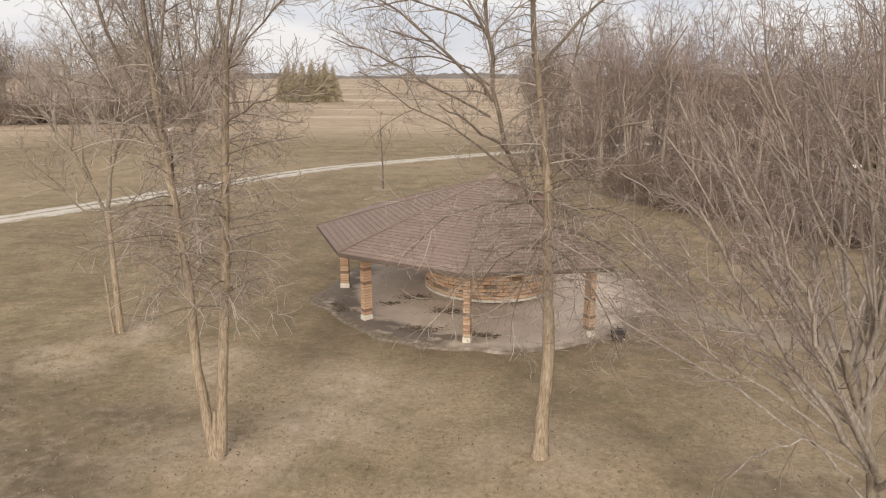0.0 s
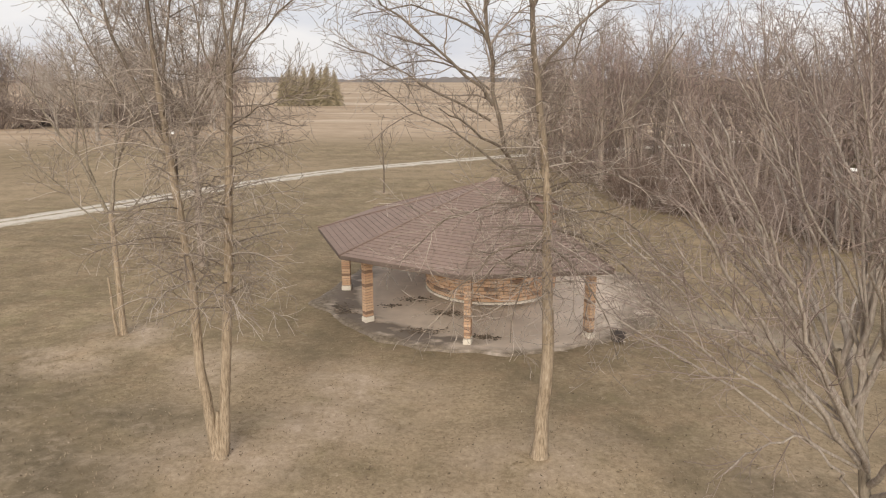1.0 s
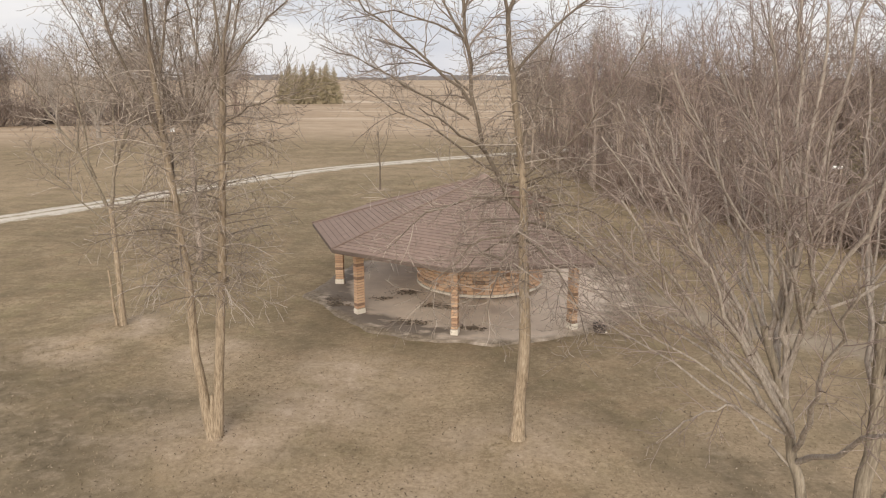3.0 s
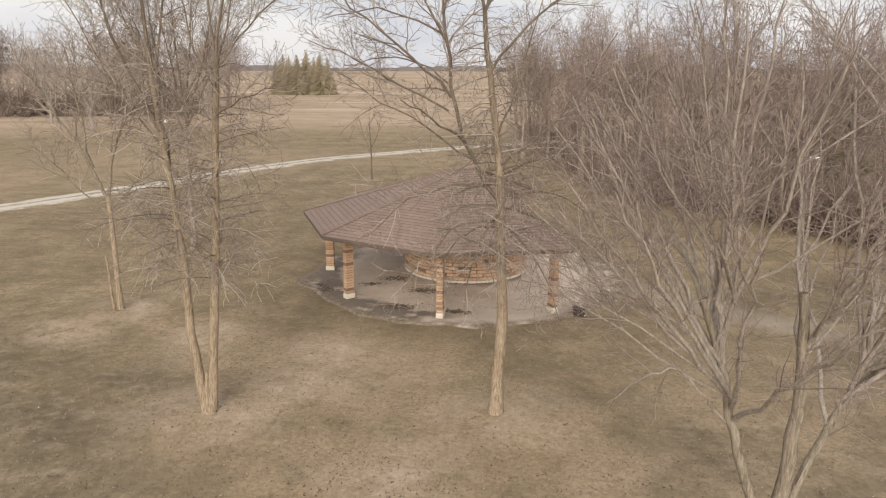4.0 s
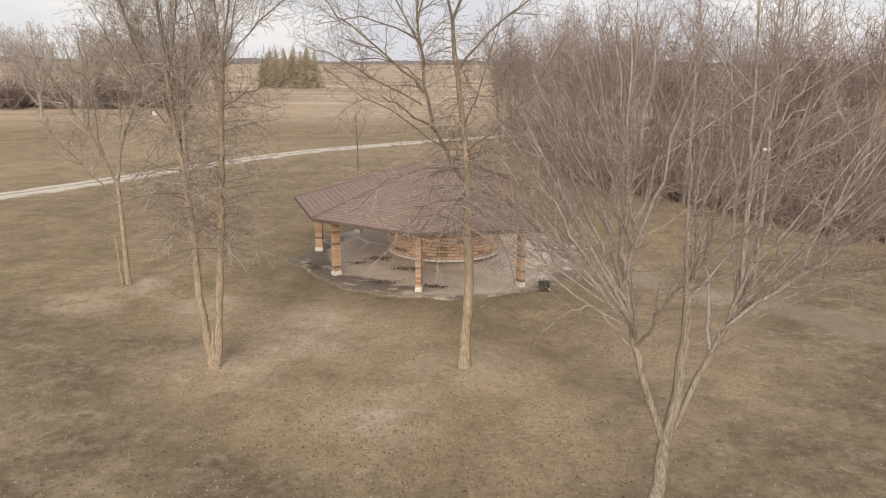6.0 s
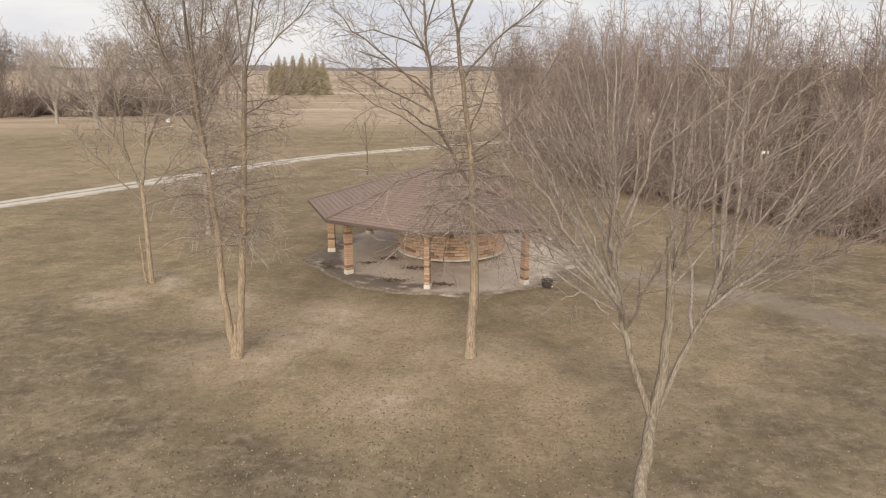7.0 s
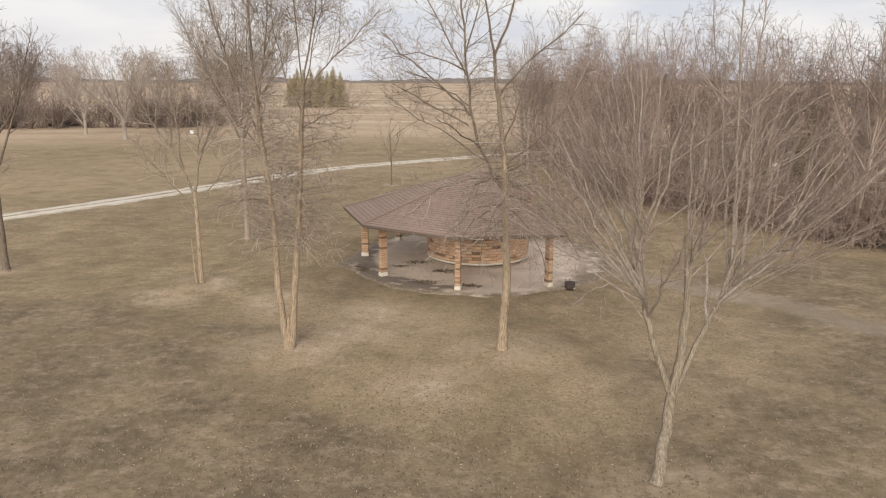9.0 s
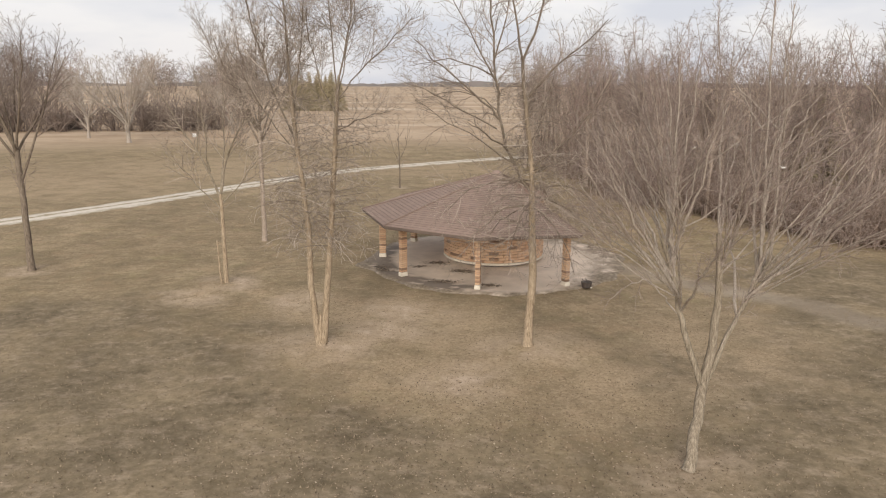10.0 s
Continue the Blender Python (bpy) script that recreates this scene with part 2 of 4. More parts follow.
# ---- mesh helpers ----
def mesh_object(name, verts, faces, material, parent=None, label="", smooth=False):
    me = bpy.data.meshes.new(name)
    me.from_pydata([tuple(v) for v in verts], [], faces)
    me.materials.append(material)
    if smooth:
        me.shade_smooth()
    ob = new(name, me)
    if parent is not None:
        ob.parent = parent
    if label:
        ob["label"] = label
    return ob


def part(name, bm, material, parent, label="", smooth=False):
    me = bpy.data.meshes.new(name)
    bm.to_mesh(me)
    bm.free()
    me.materials.append(material)
    if smooth:
        me.shade_smooth()
    ob = new(name, me)
    ob.parent = parent
    if label:
        ob["label"] = label
    return ob


def box(bm, size, m=Matrix(), bevel=0.0):
    made = bmesh.ops.create_cube(bm, size=1.0, matrix=m @ Matrix.Diagonal((*size, 1)))["verts"]
    if bevel:
        edges = list({e for v in made for e in v.link_edges})
        bmesh.ops.bevel(bm, geom=edges, offset=bevel, segments=1, affect="EDGES")


def attribute(ob, name, values):
    a = ob.data.attributes.new(name, "FLOAT", "POINT")
    a.data.foreach_set("value", np.asarray(values, dtype=np.float32))


def smoothstep(a, b, x):
    t = np.clip((x - a) / (b - a), 0, 1)
    return t * t * (3 - 2 * t)


# ---- trees ----
def unit(v):
    return v / (np.linalg.norm(v) + 1e-9)


class Tubes:
    """Collects tapered round branches and turns them into one mesh."""

    def __init__(self):
        self.v, self.f, self.count = [], [], 0

    def add(self, pts, radii, sides):
        pts = np.asarray(pts, float)
        tang = np.gradient(pts, axis=0)
        tang /= np.linalg.norm(tang, axis=1)[:, None] + 1e-9
        ref = np.array((0.31, 0.95, 0.05)) if abs(tang[0][2]) > 0.7 else np.array((0.05, 0.1, 1.0))
        a = np.cross(tang, ref)
        a /= np.linalg.norm(a, axis=1)[:, None] + 1e-9
        b = np.cross(tang, a)
        th = np.arange(sides) * 2 * math.pi / sides
        ring = pts[:, None] + np.asarray(radii)[:, None, None] * (np.cos(th)[None, :, None] * a[:, None] + np.sin(th)[None, :, None] * b[:, None])
        base = self.count
        self.v.append(ring.reshape(-1, 3))
        k, n = np.arange(sides), len(pts)
        for i in range(n - 1):
            lo, hi = base + i * sides, base + (i + 1) * sides
            nx = (k + 1) % sides
            self.f.append(np.stack((lo + k, lo + nx, hi + nx, hi + k), 1))
        self.count += n * sides

    def mesh(self, name, material):
        v, f = np.concatenate(self.v), np.concatenate(self.f)
        me = bpy.data.meshes.new(name)
        me.vertices.add(len(v))
        me.vertices.foreach_set("co", v.ravel())
        me.loops.add(f.size)
        me.loops.foreach_set("vertex_index", f.ravel().astype(np.int32))
        me.polygons.add(len(f))
        me.polygons.foreach_set("loop_start", np.arange(0, f.size, 4, dtype=np.int32))
        me.update(calc_edges=True)
        me.materials.append(material)
        me.shade_smooth()
        return me


def resample(pts, n):
    pts = np.asarray(pts, float)
    s = np.r_[0, np.cumsum(np.linalg.norm(np.diff(pts, axis=0), axis=1))]
    u = np.linspace(0, s[-1], n)
    return np.stack([np.interp(u, s, pts[:, k]) for k in range(3)], 1)


def soften(pts, times=2):
    for _ in range(times):
        mid = pts.copy()
        mid[1:-1] = 0.25 * pts[:-2] + 0.5 * pts[1:-1] + 0.25 * pts[2:]
        pts = mid
    return pts


def shoot(rng, start, direction, length, bend, wander, n):
    """A branch's line: it wanders, and bends up (bend > 0) or droops."""
    pts, d = [np.array(start)], unit(np.array(direction, float))
    for _ in range(n - 1):
        d = unit(d + rng.normal(0, wander, 3) + np.array((0, 0, bend / n)))
        pts.append(pts[-1] + d * length / (n - 1))
    return np.array(pts)


def sprout(rng, tubes, line, r0, r1, level, spec):
    """Side branches along a limb, and theirs in turn."""
    if level >= len(spec["every"]):
        return
    seg = np.linalg.norm(np.diff(line, axis=0), axis=1)
    s = np.r_[0, np.cumsum(seg)]
    total = s[-1]
    gap = spec["every"][level]
    u = spec["from"][level] * total + rng.uniform(0, gap)
    spin = rng.uniform(0, 6.28)
    while u < total * 0.985:
        p = np.array([np.interp(u, s, line[:, k]) for k in range(3)])
        i = min(np.searchsorted(s, u), len(line) - 1)
        t = unit(line[i] - line[i - 1])
        side = unit(np.cross(t, (0.21, 0.13, 1.0)))
        up = np.cross(side, t)
        spin += 2.4 + rng.normal(0, 0.5)
        out = math.cos(spin) * side + math.sin(spin) * up
        ang = radians(spec["angle"][level] + rng.normal(0, 9))
        d = math.cos(ang) * t + math.sin(ang) * out
        d[2] += spec["lift"][level]
        left = 1 - u / total
        ln = spec["length"][level] * (0.35 + 0.65 * left ** 0.8) * rng.uniform(0.55, 1.15)
        here = r0 + (r1 - r0) * u / total
        ra = min(here * 0.62, spec["radius"][level] * (0.6 + 0.4 * left))
        n = spec["points"][level]
        child = shoot(rng, p, d, ln, spec["bend"][level], spec["wander"][level], n)
        rb = max(ra * 0.35, spec["tip"])
        tubes.add(child, np.linspace(ra, rb, n), spec["sides"][level])
        sprout(rng, tubes, child, ra, rb, level + 1, spec)
        u += gap * rng.uniform(0.6, 1.4)


def limb_line(pts, n=12, wander=0.03, rng=None):
    line = soften(resample(pts, n))
    if rng is not None:
        line[1:-1] += rng.normal(0, wander, (n - 2, 3))
    return line


def spec_of(**kw):
    base = dict(every=[0.5, 0.32, 0.2], length=[2.2, 1.0, 0.5], angle=[48, 45, 42], lift=[0.25, 0.12, 0.05], bend=[0.5, 0.3, 0.2],
                wander=[0.09, 0.13, 0.16], radius=[0.03, 0.014, 0.0085], points=[7, 4, 3], sides=[4, 3, 3], tip=0.0055)
    base["from"] = [0.3, 0.12, 0.1]
    base.update(kw)
    return base


def tree_meshes(seed, stems, limbs, spec, bark_mat, twig_mat, limb_spec=None, limb_mat=None):
    """stems: thick wood as (points, foot radius, top radius); limbs likewise, which carry the twigs."""
    rng = np.random.default_rng(seed)
    trunk, boughs, crown = Tubes(), Tubes(), Tubes()
    for pts, r0, r1 in stems:
        n = max(8, 2 * len(pts) + 2)
        line = limb_line(pts, n, 0.012, rng)
        rad = np.linspace(r0, r1, n)
        if pts[0][2] <= 0.25:
            rad[1] *= 1.05
            line = np.insert(line, 1, line[0] + (line[1] - line[0]) * 0.22, axis=0)
            rad = np.insert(rad, 1, r0 * 1.14)
            rad[0] = r0 * 1.4
        trunk.add(line, rad, 9)
        if line[-1][2] > 2.5:
            sprout(rng, crown, line, r0, r1, 0, dict(spec, **(limb_spec or {})))
    for pts, r0, r1 in limbs:
        n = max(8, 2 * len(pts) + 2)
        line = limb_line(pts, n, 0.03, rng)
        boughs.add(line, np.linspace(r0, r1, n), 6)
        sprout(rng, crown, line, r0, r1, 0, spec)
    return trunk.mesh("trunk", bark_mat), boughs.mesh("branch_frame", limb_mat or bark_mat), crown.mesh("crown", twig_mat)


def plant(name, meshes, m, label, category="tree", group=""):
    root = new(name)
    root.matrix_world = m
    for part_name, me in zip(("trunk", "branch_frame", "crown") if len(meshes) == 3 else ("trunk", "crown"), meshes):
        ob = new(part_name, me)
        ob.parent = root
    return tagged(root, label, category, group)


# ---- ground: one sheet to the horizon ----
def axis_steps(lo, hi, step, far, grow=1.16):
    mid = list(np.arange(lo, hi + step / 2, step))
    s, x, right = step, mid[-1], []
    while x < far:
        s *= grow
        x += s
        right.append(x)
    s, x, left = step, mid[0], []
    while x > -far:
        s *= grow
        x -= s
        left.append(x)
    return np.array(left[::-1] + mid + right)


ROAD = [(-62, -62), (-50, -30), (-41, -9), (-33.4, 6.6), (-27.2, 16.6), (-20, 30.6), (-14.7, 38.8), (-4, 48.2), (3.4, 53.8), (14, 61), (40, 77), (90, 102)]
WOOD_EDGE = [(4.5, 66), (6, 42), (8.6, 23), (12, 17.6), (16.5, 10.8), (20.5, 4.4), (30, 1.5), (48, -3)]
TREE_FEET = [(-6.2, -13.5, 2.6), (-4.0, -11.5, 2.6), (1.05, -13.1, 2.2), (-1.2, -16.0, 2.2), (-12.4, -6.0, 2.4), (-13.4, -8.2, 2.2), (4.5, -21.0, 1.8), (-23.1, -4.1, 1.8), (-8.2, 25.6, 1.1), (-3.6, -9.2, 2.6), (-8.6, -8.4, 2.2)]


MOUNDS = ((-6.25, -13.6, 0.2, 1.5), (1.05, -13.1, 0.2, 1.4), (-12.4, -6.05, 0.14, 1.2))


def ground_height(x, y):
    z = 0.05 * np.sin(x * 0.21 + 1.3) * np.sin(y * 0.17) + 0.025 * np.sin(x * 0.9 + y * 0.6)
    for mx, my, rise, wide in MOUNDS:  # soil raised round the feet of the trees
        z = z + rise * np.exp(-((x - mx) ** 2 + (y - my) ** 2) / (2 * wide * wide))
    return z


def flat_near_shelter(x, y):
    return smoothstep(7.2, 11.0, np.hypot(x, y))


def dist_to_line(x, y, line):
    best = np.full(x.shape, 1e9)
    for (ax, ay), (bx, by) in zip(line[:-1], line[1:]):
        dx, dy = bx - ax, by - ay
        t = np.clip(((x - ax) * dx + (y - ay) * dy) / (dx * dx + dy * dy), 0, 1)
        best = np.minimum(best, np.hypot(x - ax - t * dx, y - ay - t * dy))
    return best


def build_ground():
    xs, ys = axis_steps(-36, 26, 0.34, 4500), axis_steps(-38, 30, 0.34, 4500)
    gx, gy = np.meshgrid(xs, ys)
    x, y = gx.ravel(), gy.ravel()
    near = 1 - smoothstep(120, 400, np.hypot(x, y))
    road = dist_to_line(x, y, ROAD)
    z = ground_height(x, y) * near * flat_near_shelter(x, y) * smoothstep(1.2, 4.0, road)
    nx, ny = len(xs), len(ys)
    i = np.arange(nx * ny).reshape(ny, nx)
    f = np.stack((i[:-1, :-1], i[:-1, 1:], i[1:, 1:], i[1:, :-1]), -1).reshape(-1, 4)
    me = bpy.data.meshes.new("ground")
    me.vertices.add(len(x))
    me.vertices.foreach_set("co", np.stack((x, y, z), 1).ravel())
    me.loops.add(f.size)
    me.loops.foreach_set("vertex_index", f.ravel().astype(np.int32))
    me.polygons.add(len(f))
    me.polygons.foreach_set("loop_start", np.arange(0, f.size, 4, dtype=np.int32))
    me.update(calc_edges=True)
    me.shade_smooth()
    me.materials.append(GROUND)
    ob = tagged(new("ground", me), "dormant tan and olive grass with patches of leaf litter", "ground", kind="structure")
    ragged = 0.45 * np.sin(x * 1.7 + 0.6 * np.sin(y * 2.1)) + 0.4 * np.sin(y * 1.9 + x * 0.8)
    litter = np.zeros_like(x)
    for fx, fy, r in TREE_FEET:
        d = np.hypot(x - fx, (y - fy) * 1.15) + 0.6 * ragged
        litter = np.maximum(litter, 1 - smoothstep(r * 0.05, r * 1.1, d))
    attribute(ob, "litter", litter)
    path = dist_to_line(x, y, [(6.5, -1.5), (9.5, -4.5), (12.5, -7), (16, -10.6), (24, -15)]) + 0.3 * ragged
    attribute(ob, "dirt", 0.65 * (1 - smoothstep(0.3, 1.3, path)))
    attribute(ob, "prairie", smoothstep(58, 92, y - 0.2 * x + 5 * np.sin(x * 0.05)) * smoothstep(1.5, 5, road))
    # Darker olive turf; the last two ellipses paint in the wood's shade.
    dark_turf = np.zeros_like(x)
    for cx, cy, rx, ry in ((-11, -17.5, 6.5, 4.5), (-5, -20.5, 5, 3), (-16.5, -11, 5, 3), (-1.5, -22, 4.5, 3), (-9, -11.6, 2.4, 1.2), (5, -25, 4, 2.5), (11, -16, 6, 4), (-21, -16, 7, 5), (-11, -22, 9, 6), (9, -21, 6, 5), (0, -24, 8, 3.5), (-12, -14.5, 4, 2.5), (7, -15.5, 4, 3.5), (17, -4, 8, 6), (13, -11, 6, 3.5)):
        d = np.hypot((x - cx) / rx, (y - cy) / ry) + 0.16 * ragged + 0.1 * np.sin(x * 3.1 + y)
        dark_turf = np.maximum(dark_turf, 1 - smoothstep(0.2, 1.3, d))
    attribute(ob, "dark_turf", 0.95 * dark_turf)
    leaves = np.zeros_like(x)
    for cx, cy, rx, ry in ((-4.5, -9.5, 6, 2.6), (-2.5, -13.5, 6, 4.5), (3, -16, 4, 3.5), (8, -12, 4, 5), (-28, 38, 22, 14), (-42, 24, 16, 10), (-6, 40, 10, 9)):
        leaves = np.maximum(leaves, 1 - smoothstep(0.3, 1.2, np.hypot((x - cx) / rx, (y - cy) / ry) + 0.15 * ragged))
    attribute(ob, "russet", 0.8 * leaves)
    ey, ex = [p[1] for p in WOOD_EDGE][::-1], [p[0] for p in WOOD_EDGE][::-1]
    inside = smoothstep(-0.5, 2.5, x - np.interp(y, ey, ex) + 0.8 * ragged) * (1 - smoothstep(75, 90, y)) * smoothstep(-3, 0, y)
    # The ground along the slab's left edge takes a little of the dark tone.
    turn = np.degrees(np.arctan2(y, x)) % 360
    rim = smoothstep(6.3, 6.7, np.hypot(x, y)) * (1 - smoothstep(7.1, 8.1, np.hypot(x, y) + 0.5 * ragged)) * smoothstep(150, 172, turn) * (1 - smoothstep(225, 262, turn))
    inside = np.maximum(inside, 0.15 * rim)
    attribute(ob, "mould_and_rim", 0.9 * inside * (1 - smoothstep(90, 140, np.hypot(x, y))))
    return ob


build_ground()


def build_road():
    line = soften(resample([(a, b, 0) for a, b in ROAD], 150), 3)
    across = [-1.75, -1.25, -0.95, -0.45, -0.2, 0.2, 0.45, 0.95, 1.25, 1.75]
    rise = [-0.01, 0.02, 0.03, 0.03, 0.05, 0.05, 0.03, 0.03, 0.02, -0.01]
    verge = [1.3, 0.8, 0.0, 0.0, 1.4, 1.4, 0.0, 0.0, 0.8, 1.3]
    rng = np.random.default_rng(5)
    v, vals = [], []
    for i, p in enumerate(line):
        t = unit(line[min(i + 1, len(line) - 1)] - line[max(i - 1, 0)])
        side = np.array((t[1], -t[0], 0))
        for a, h, g in zip(across, rise, verge):
            wob = rng.normal(0, 0.09)
            v.append(p + side * (a * 0.82 + wob) + np.array((0, 0, h + 0.012)))
            vals.append(g)
    k = len(across)
    f = [(i * k + j, (i + 1) * k + j, (i + 1) * k + j + 1, i * k + j + 1) for i in range(len(line) - 1) for j in range(k - 1)]
    ob = mesh_object("road", v, f, GRAVEL, smooth=True)
    attribute(ob, "verge", vals)
    tagged(ob, "pale limestone gravel track with two wheel ruts", "road", kind="structure")


build_road()


# ---- shelter ----
SIDES, PHASE = 9, radians(-178.2)
POST_R, EAVE_R, EAVE_Z, APEX_Z = 6.0, 7.05, 2.62, 4.6


def around(r, k, z=0.0):
    a = PHASE + k * 2 * math.pi / SIDES
    return Vector((r * math.cos(a), r * math.sin(a), z))


def build_slab():
    rings, spokes = 26, 220
    v, f, dark_band, dirty = [], [], [], []
    for i in range(rings + 1):
        for j in range(spokes):
            a = 2 * math.pi * j / spokes
            edge = 6.85 + 0.6 * math.exp(-((a - 3.42) / 0.26) ** 2) + 0.14 * math.sin(3 * a + 1) + 0.09 * math.sin(8 * a + 0.4) + 0.07 * math.sin(19 * a) + 0.22 * (noise.noise((9 * math.cos(a), 9 * math.sin(a), 1.5)))
            r = edge * i / rings
            z = 0.075 if i < rings - 1 else (0.05 if i < rings else -0.06)
            v.append((r * math.cos(a), r * math.sin(a), z))
            aa = math.degrees(a) % 360
            # Darker band near the left edge, and a faint ring round the hearth.
            left = smoothstep(140, 170, np.array(aa)) * (1 - smoothstep(250, 276, np.array(aa)))
            dirty.append(float((1 - smoothstep(60, 100, np.array(aa)) * (1 - smoothstep(285, 325, np.array(aa)))) * smoothstep(4.0, 6.2, np.array(r)) + 1.2 * smoothstep(6.2, 6.7, np.array(r))))
            dark_band.append(float(1.5 * left * smoothstep(5.2, 5.8, np.array(r)) + 0.2 * smoothstep(2.4, 3.2, np.array(r)) * (1 - smoothstep(3.3, 4.4, np.array(r)))))
    for i in range(rings):
        for j in range(spokes):
            q = (j + 1) % spokes
            f.append((i * spokes + j, (i + 1) * spokes + j, (i + 1) * spokes + q, i * spokes + q))
    ob = mesh_object("pavement", v, f, SLAB)
    attribute(ob, "dark_band", dark_band)
    attribute(ob, "dirty", dirty)
    tagged(ob, "round stained concrete slab under the shelter", "pavement", kind="structure")


build_slab()


def course_mesh(name, w, h, bevel):
    bm = bmesh.new()
    box(bm, (w, w - 0.115, h), Matrix(), bevel)
    me = bpy.data.meshes.new(name)
    bm.to_mesh(me)
    bm.free()
    me.materials.append(PIER_BRICK)
    return me


def build_shelter():
    shelter = tagged(new("picnic_shelter"), "open polygonal picnic shelter with brown shingle roof on brick piers", "shelter")
    rng = random.Random(4)
    h = 0.1
    courses = [course_mesh("brick_course", 0.345 - 0.009 * i, h - 0.012, 0.008) for i in range(3)]
    for k in range(SIDES):
        if k in (4, 5):
            continue
        p = around(POST_R, k)
        turn = Matrix.Rotation(PHASE + k * 2 * math.pi / SIDES, 4, "Z")
        bm = bmesh.new()
        box(bm, (0.305, 0.19, 2.75), Matrix.Translation((0, 0, 1.45)))
        pier = part("pier", bm, FASCIA, shelter)
        pier.matrix_world = Matrix.Translation((p.x, p.y, 0)) @ turn
        bm = bmesh.new()
        box(bm, (0.385, 0.27, 0.2), Matrix.Translation((0, 0, 0.17)), 0.02)
        part("footing", bm, LIMESTONE, pier, "cream stone footing")
        z = 0.28 + h / 2
        while z < 2.72:
            ob = new("brick_course", rng.choice(courses))
            ob.parent = pier
            ob.matrix_basis = Matrix.Translation((0, 0, z)) @ Matrix.Rotation(rng.uniform(-0.012, 0.012), 4, "Z")
            z += h
    # roof sheets course by course, lapped like shingles
    roof = part("roof", roof_deck(), SOFFIT, shelter, "plank soffit")
    steps = 34
    for k in range(SIDES):
        if k in OPEN_SIDES:
            continue
        for i in range(steps):
            t0, t1 = i / steps, (i + 1) / steps
            bm = bmesh.new()
            quad = []
            for t, lift in ((t0, 0.05), (t1, 0.028)):
                for kk in (k, k + 1):
                    p = around(EAVE_R * (1 - t) + 0.02, kk, EAVE_Z + (APEX_Z - EAVE_Z) * t)
                    quad.append((p, lift))
            top = [bm.verts.new(p + Vector((0, 0, l))) for p, l in quad]
            low = [bm.verts.new(p + Vector((0, 0, 0.006))) for p, l in quad]
            for loop in ((0, 1, 3, 2),):
                bm.faces.new([top[j] for j in loop])
            for a, b in ((0, 1), (1, 3), (3, 2), (2, 0)):
                try:
                    face = bm.faces.new((top[b], top[a], low[a], low[b]))
                    face.material_index = 1 if (a, b) == (0, 1) else 0
                except ValueError:
                    pass
            course = part("shingle_course", bm, SHINGLE, roof)
            course.data.materials.append(BUTT)
        # fascia board under the eave
        a, b = around(EAVE_R, k, EAVE_Z), around(EAVE_R, k + 1, EAVE_Z)
        bm = bmesh.new()
        d = (b - a)
        m = Matrix.Translation((a + b) / 2 + Vector((0, 0, -0.03))) @ Matrix.Rotation(math.atan2(d.y, d.x), 4, "Z")
        box(bm, (d.length + 0.02, 0.05, 0.115), m, 0.006)
        part("fascia_board", bm, FASCIA, roof, "dark brown fascia")
        # ring beam between piers
        a, b = around(POST_R, k, EAVE_Z + 0.12), around(POST_R, k + 1, EAVE_Z + 0.12)
        bm = bmesh.new()
        d = (b - a)
        m = Matrix.Translation((a + b) / 2) @ Matrix.Rotation(math.atan2(d.y, d.x), 4, "Z")
        box(bm, (d.length, 0.16, 0.26), m, 0.01)
        part("beam", bm, SOFFIT, shelter, "brown timber beam")
    for k in range(SIDES):
        if k in (4, 5):
            continue
        tube = Tubes()
        tube.add([around(EAVE_R + 0.05, k, EAVE_Z + 0.06), around(0.3, k, APEX_Z - 0.025)], [0.034, 0.03], 6)
        ob = new("hip_cap", tube.mesh("hip_cap", HIP))
        ob.parent = roof
    # boarded gable ends where the roof stops short
    for k, sign in ((3, 1), (6, -1)):
        rows = 9
        for i in range(rows):
            t0, t1 = i / rows, (i + 1) / rows - 0.012
            bm = bmesh.new()
            n = around(1.0, k)
            off = Vector((-n.y, n.x, 0)) * (0.03 * sign)
            z0, z1 = EAVE_Z - 0.12 + (APEX_Z - EAVE_Z) * t0, EAVE_Z - 0.12 + (APEX_Z - EAVE_Z) * t1
            shift = Vector((-n.y, n.x, 0)) * (0.25 * sign)
            quad = [around(0.02, k, z0), around((EAVE_R - 0.2) * (1 - t0) + 0.02, k, z0), around((EAVE_R - 0.2) * (1 - t1) + 0.02, k, z1), around(0.02, k, z1)]
            front = [bm.verts.new(p + shift + off) for p in quad]
            rear = [bm.verts.new(p + shift - off) for p in quad]
            bm.faces.new(front)
            bm.faces.new(rear[::-1])
            for a in range(4):
                bm.faces.new((front[a], rear[a], rear[(a + 1) % 4], front[(a + 1) % 4]))
            bmesh.ops.recalc_face_normals(bm, faces=bm.faces)
            part("gable_board", bm, GABLE, roof, "faded reddish-brown board")
    bm = bmesh.new()
    bmesh.ops.create_cone(bm, cap_ends=True, segments=9, radius1=0.32, radius2=0.14, depth=0.16, matrix=Matrix.Translation((0, 0, APEX_Z + 0.06)))
    part("roof_cap", bm, SHINGLE, roof)


OPEN_SIDES = (3, 4, 5)


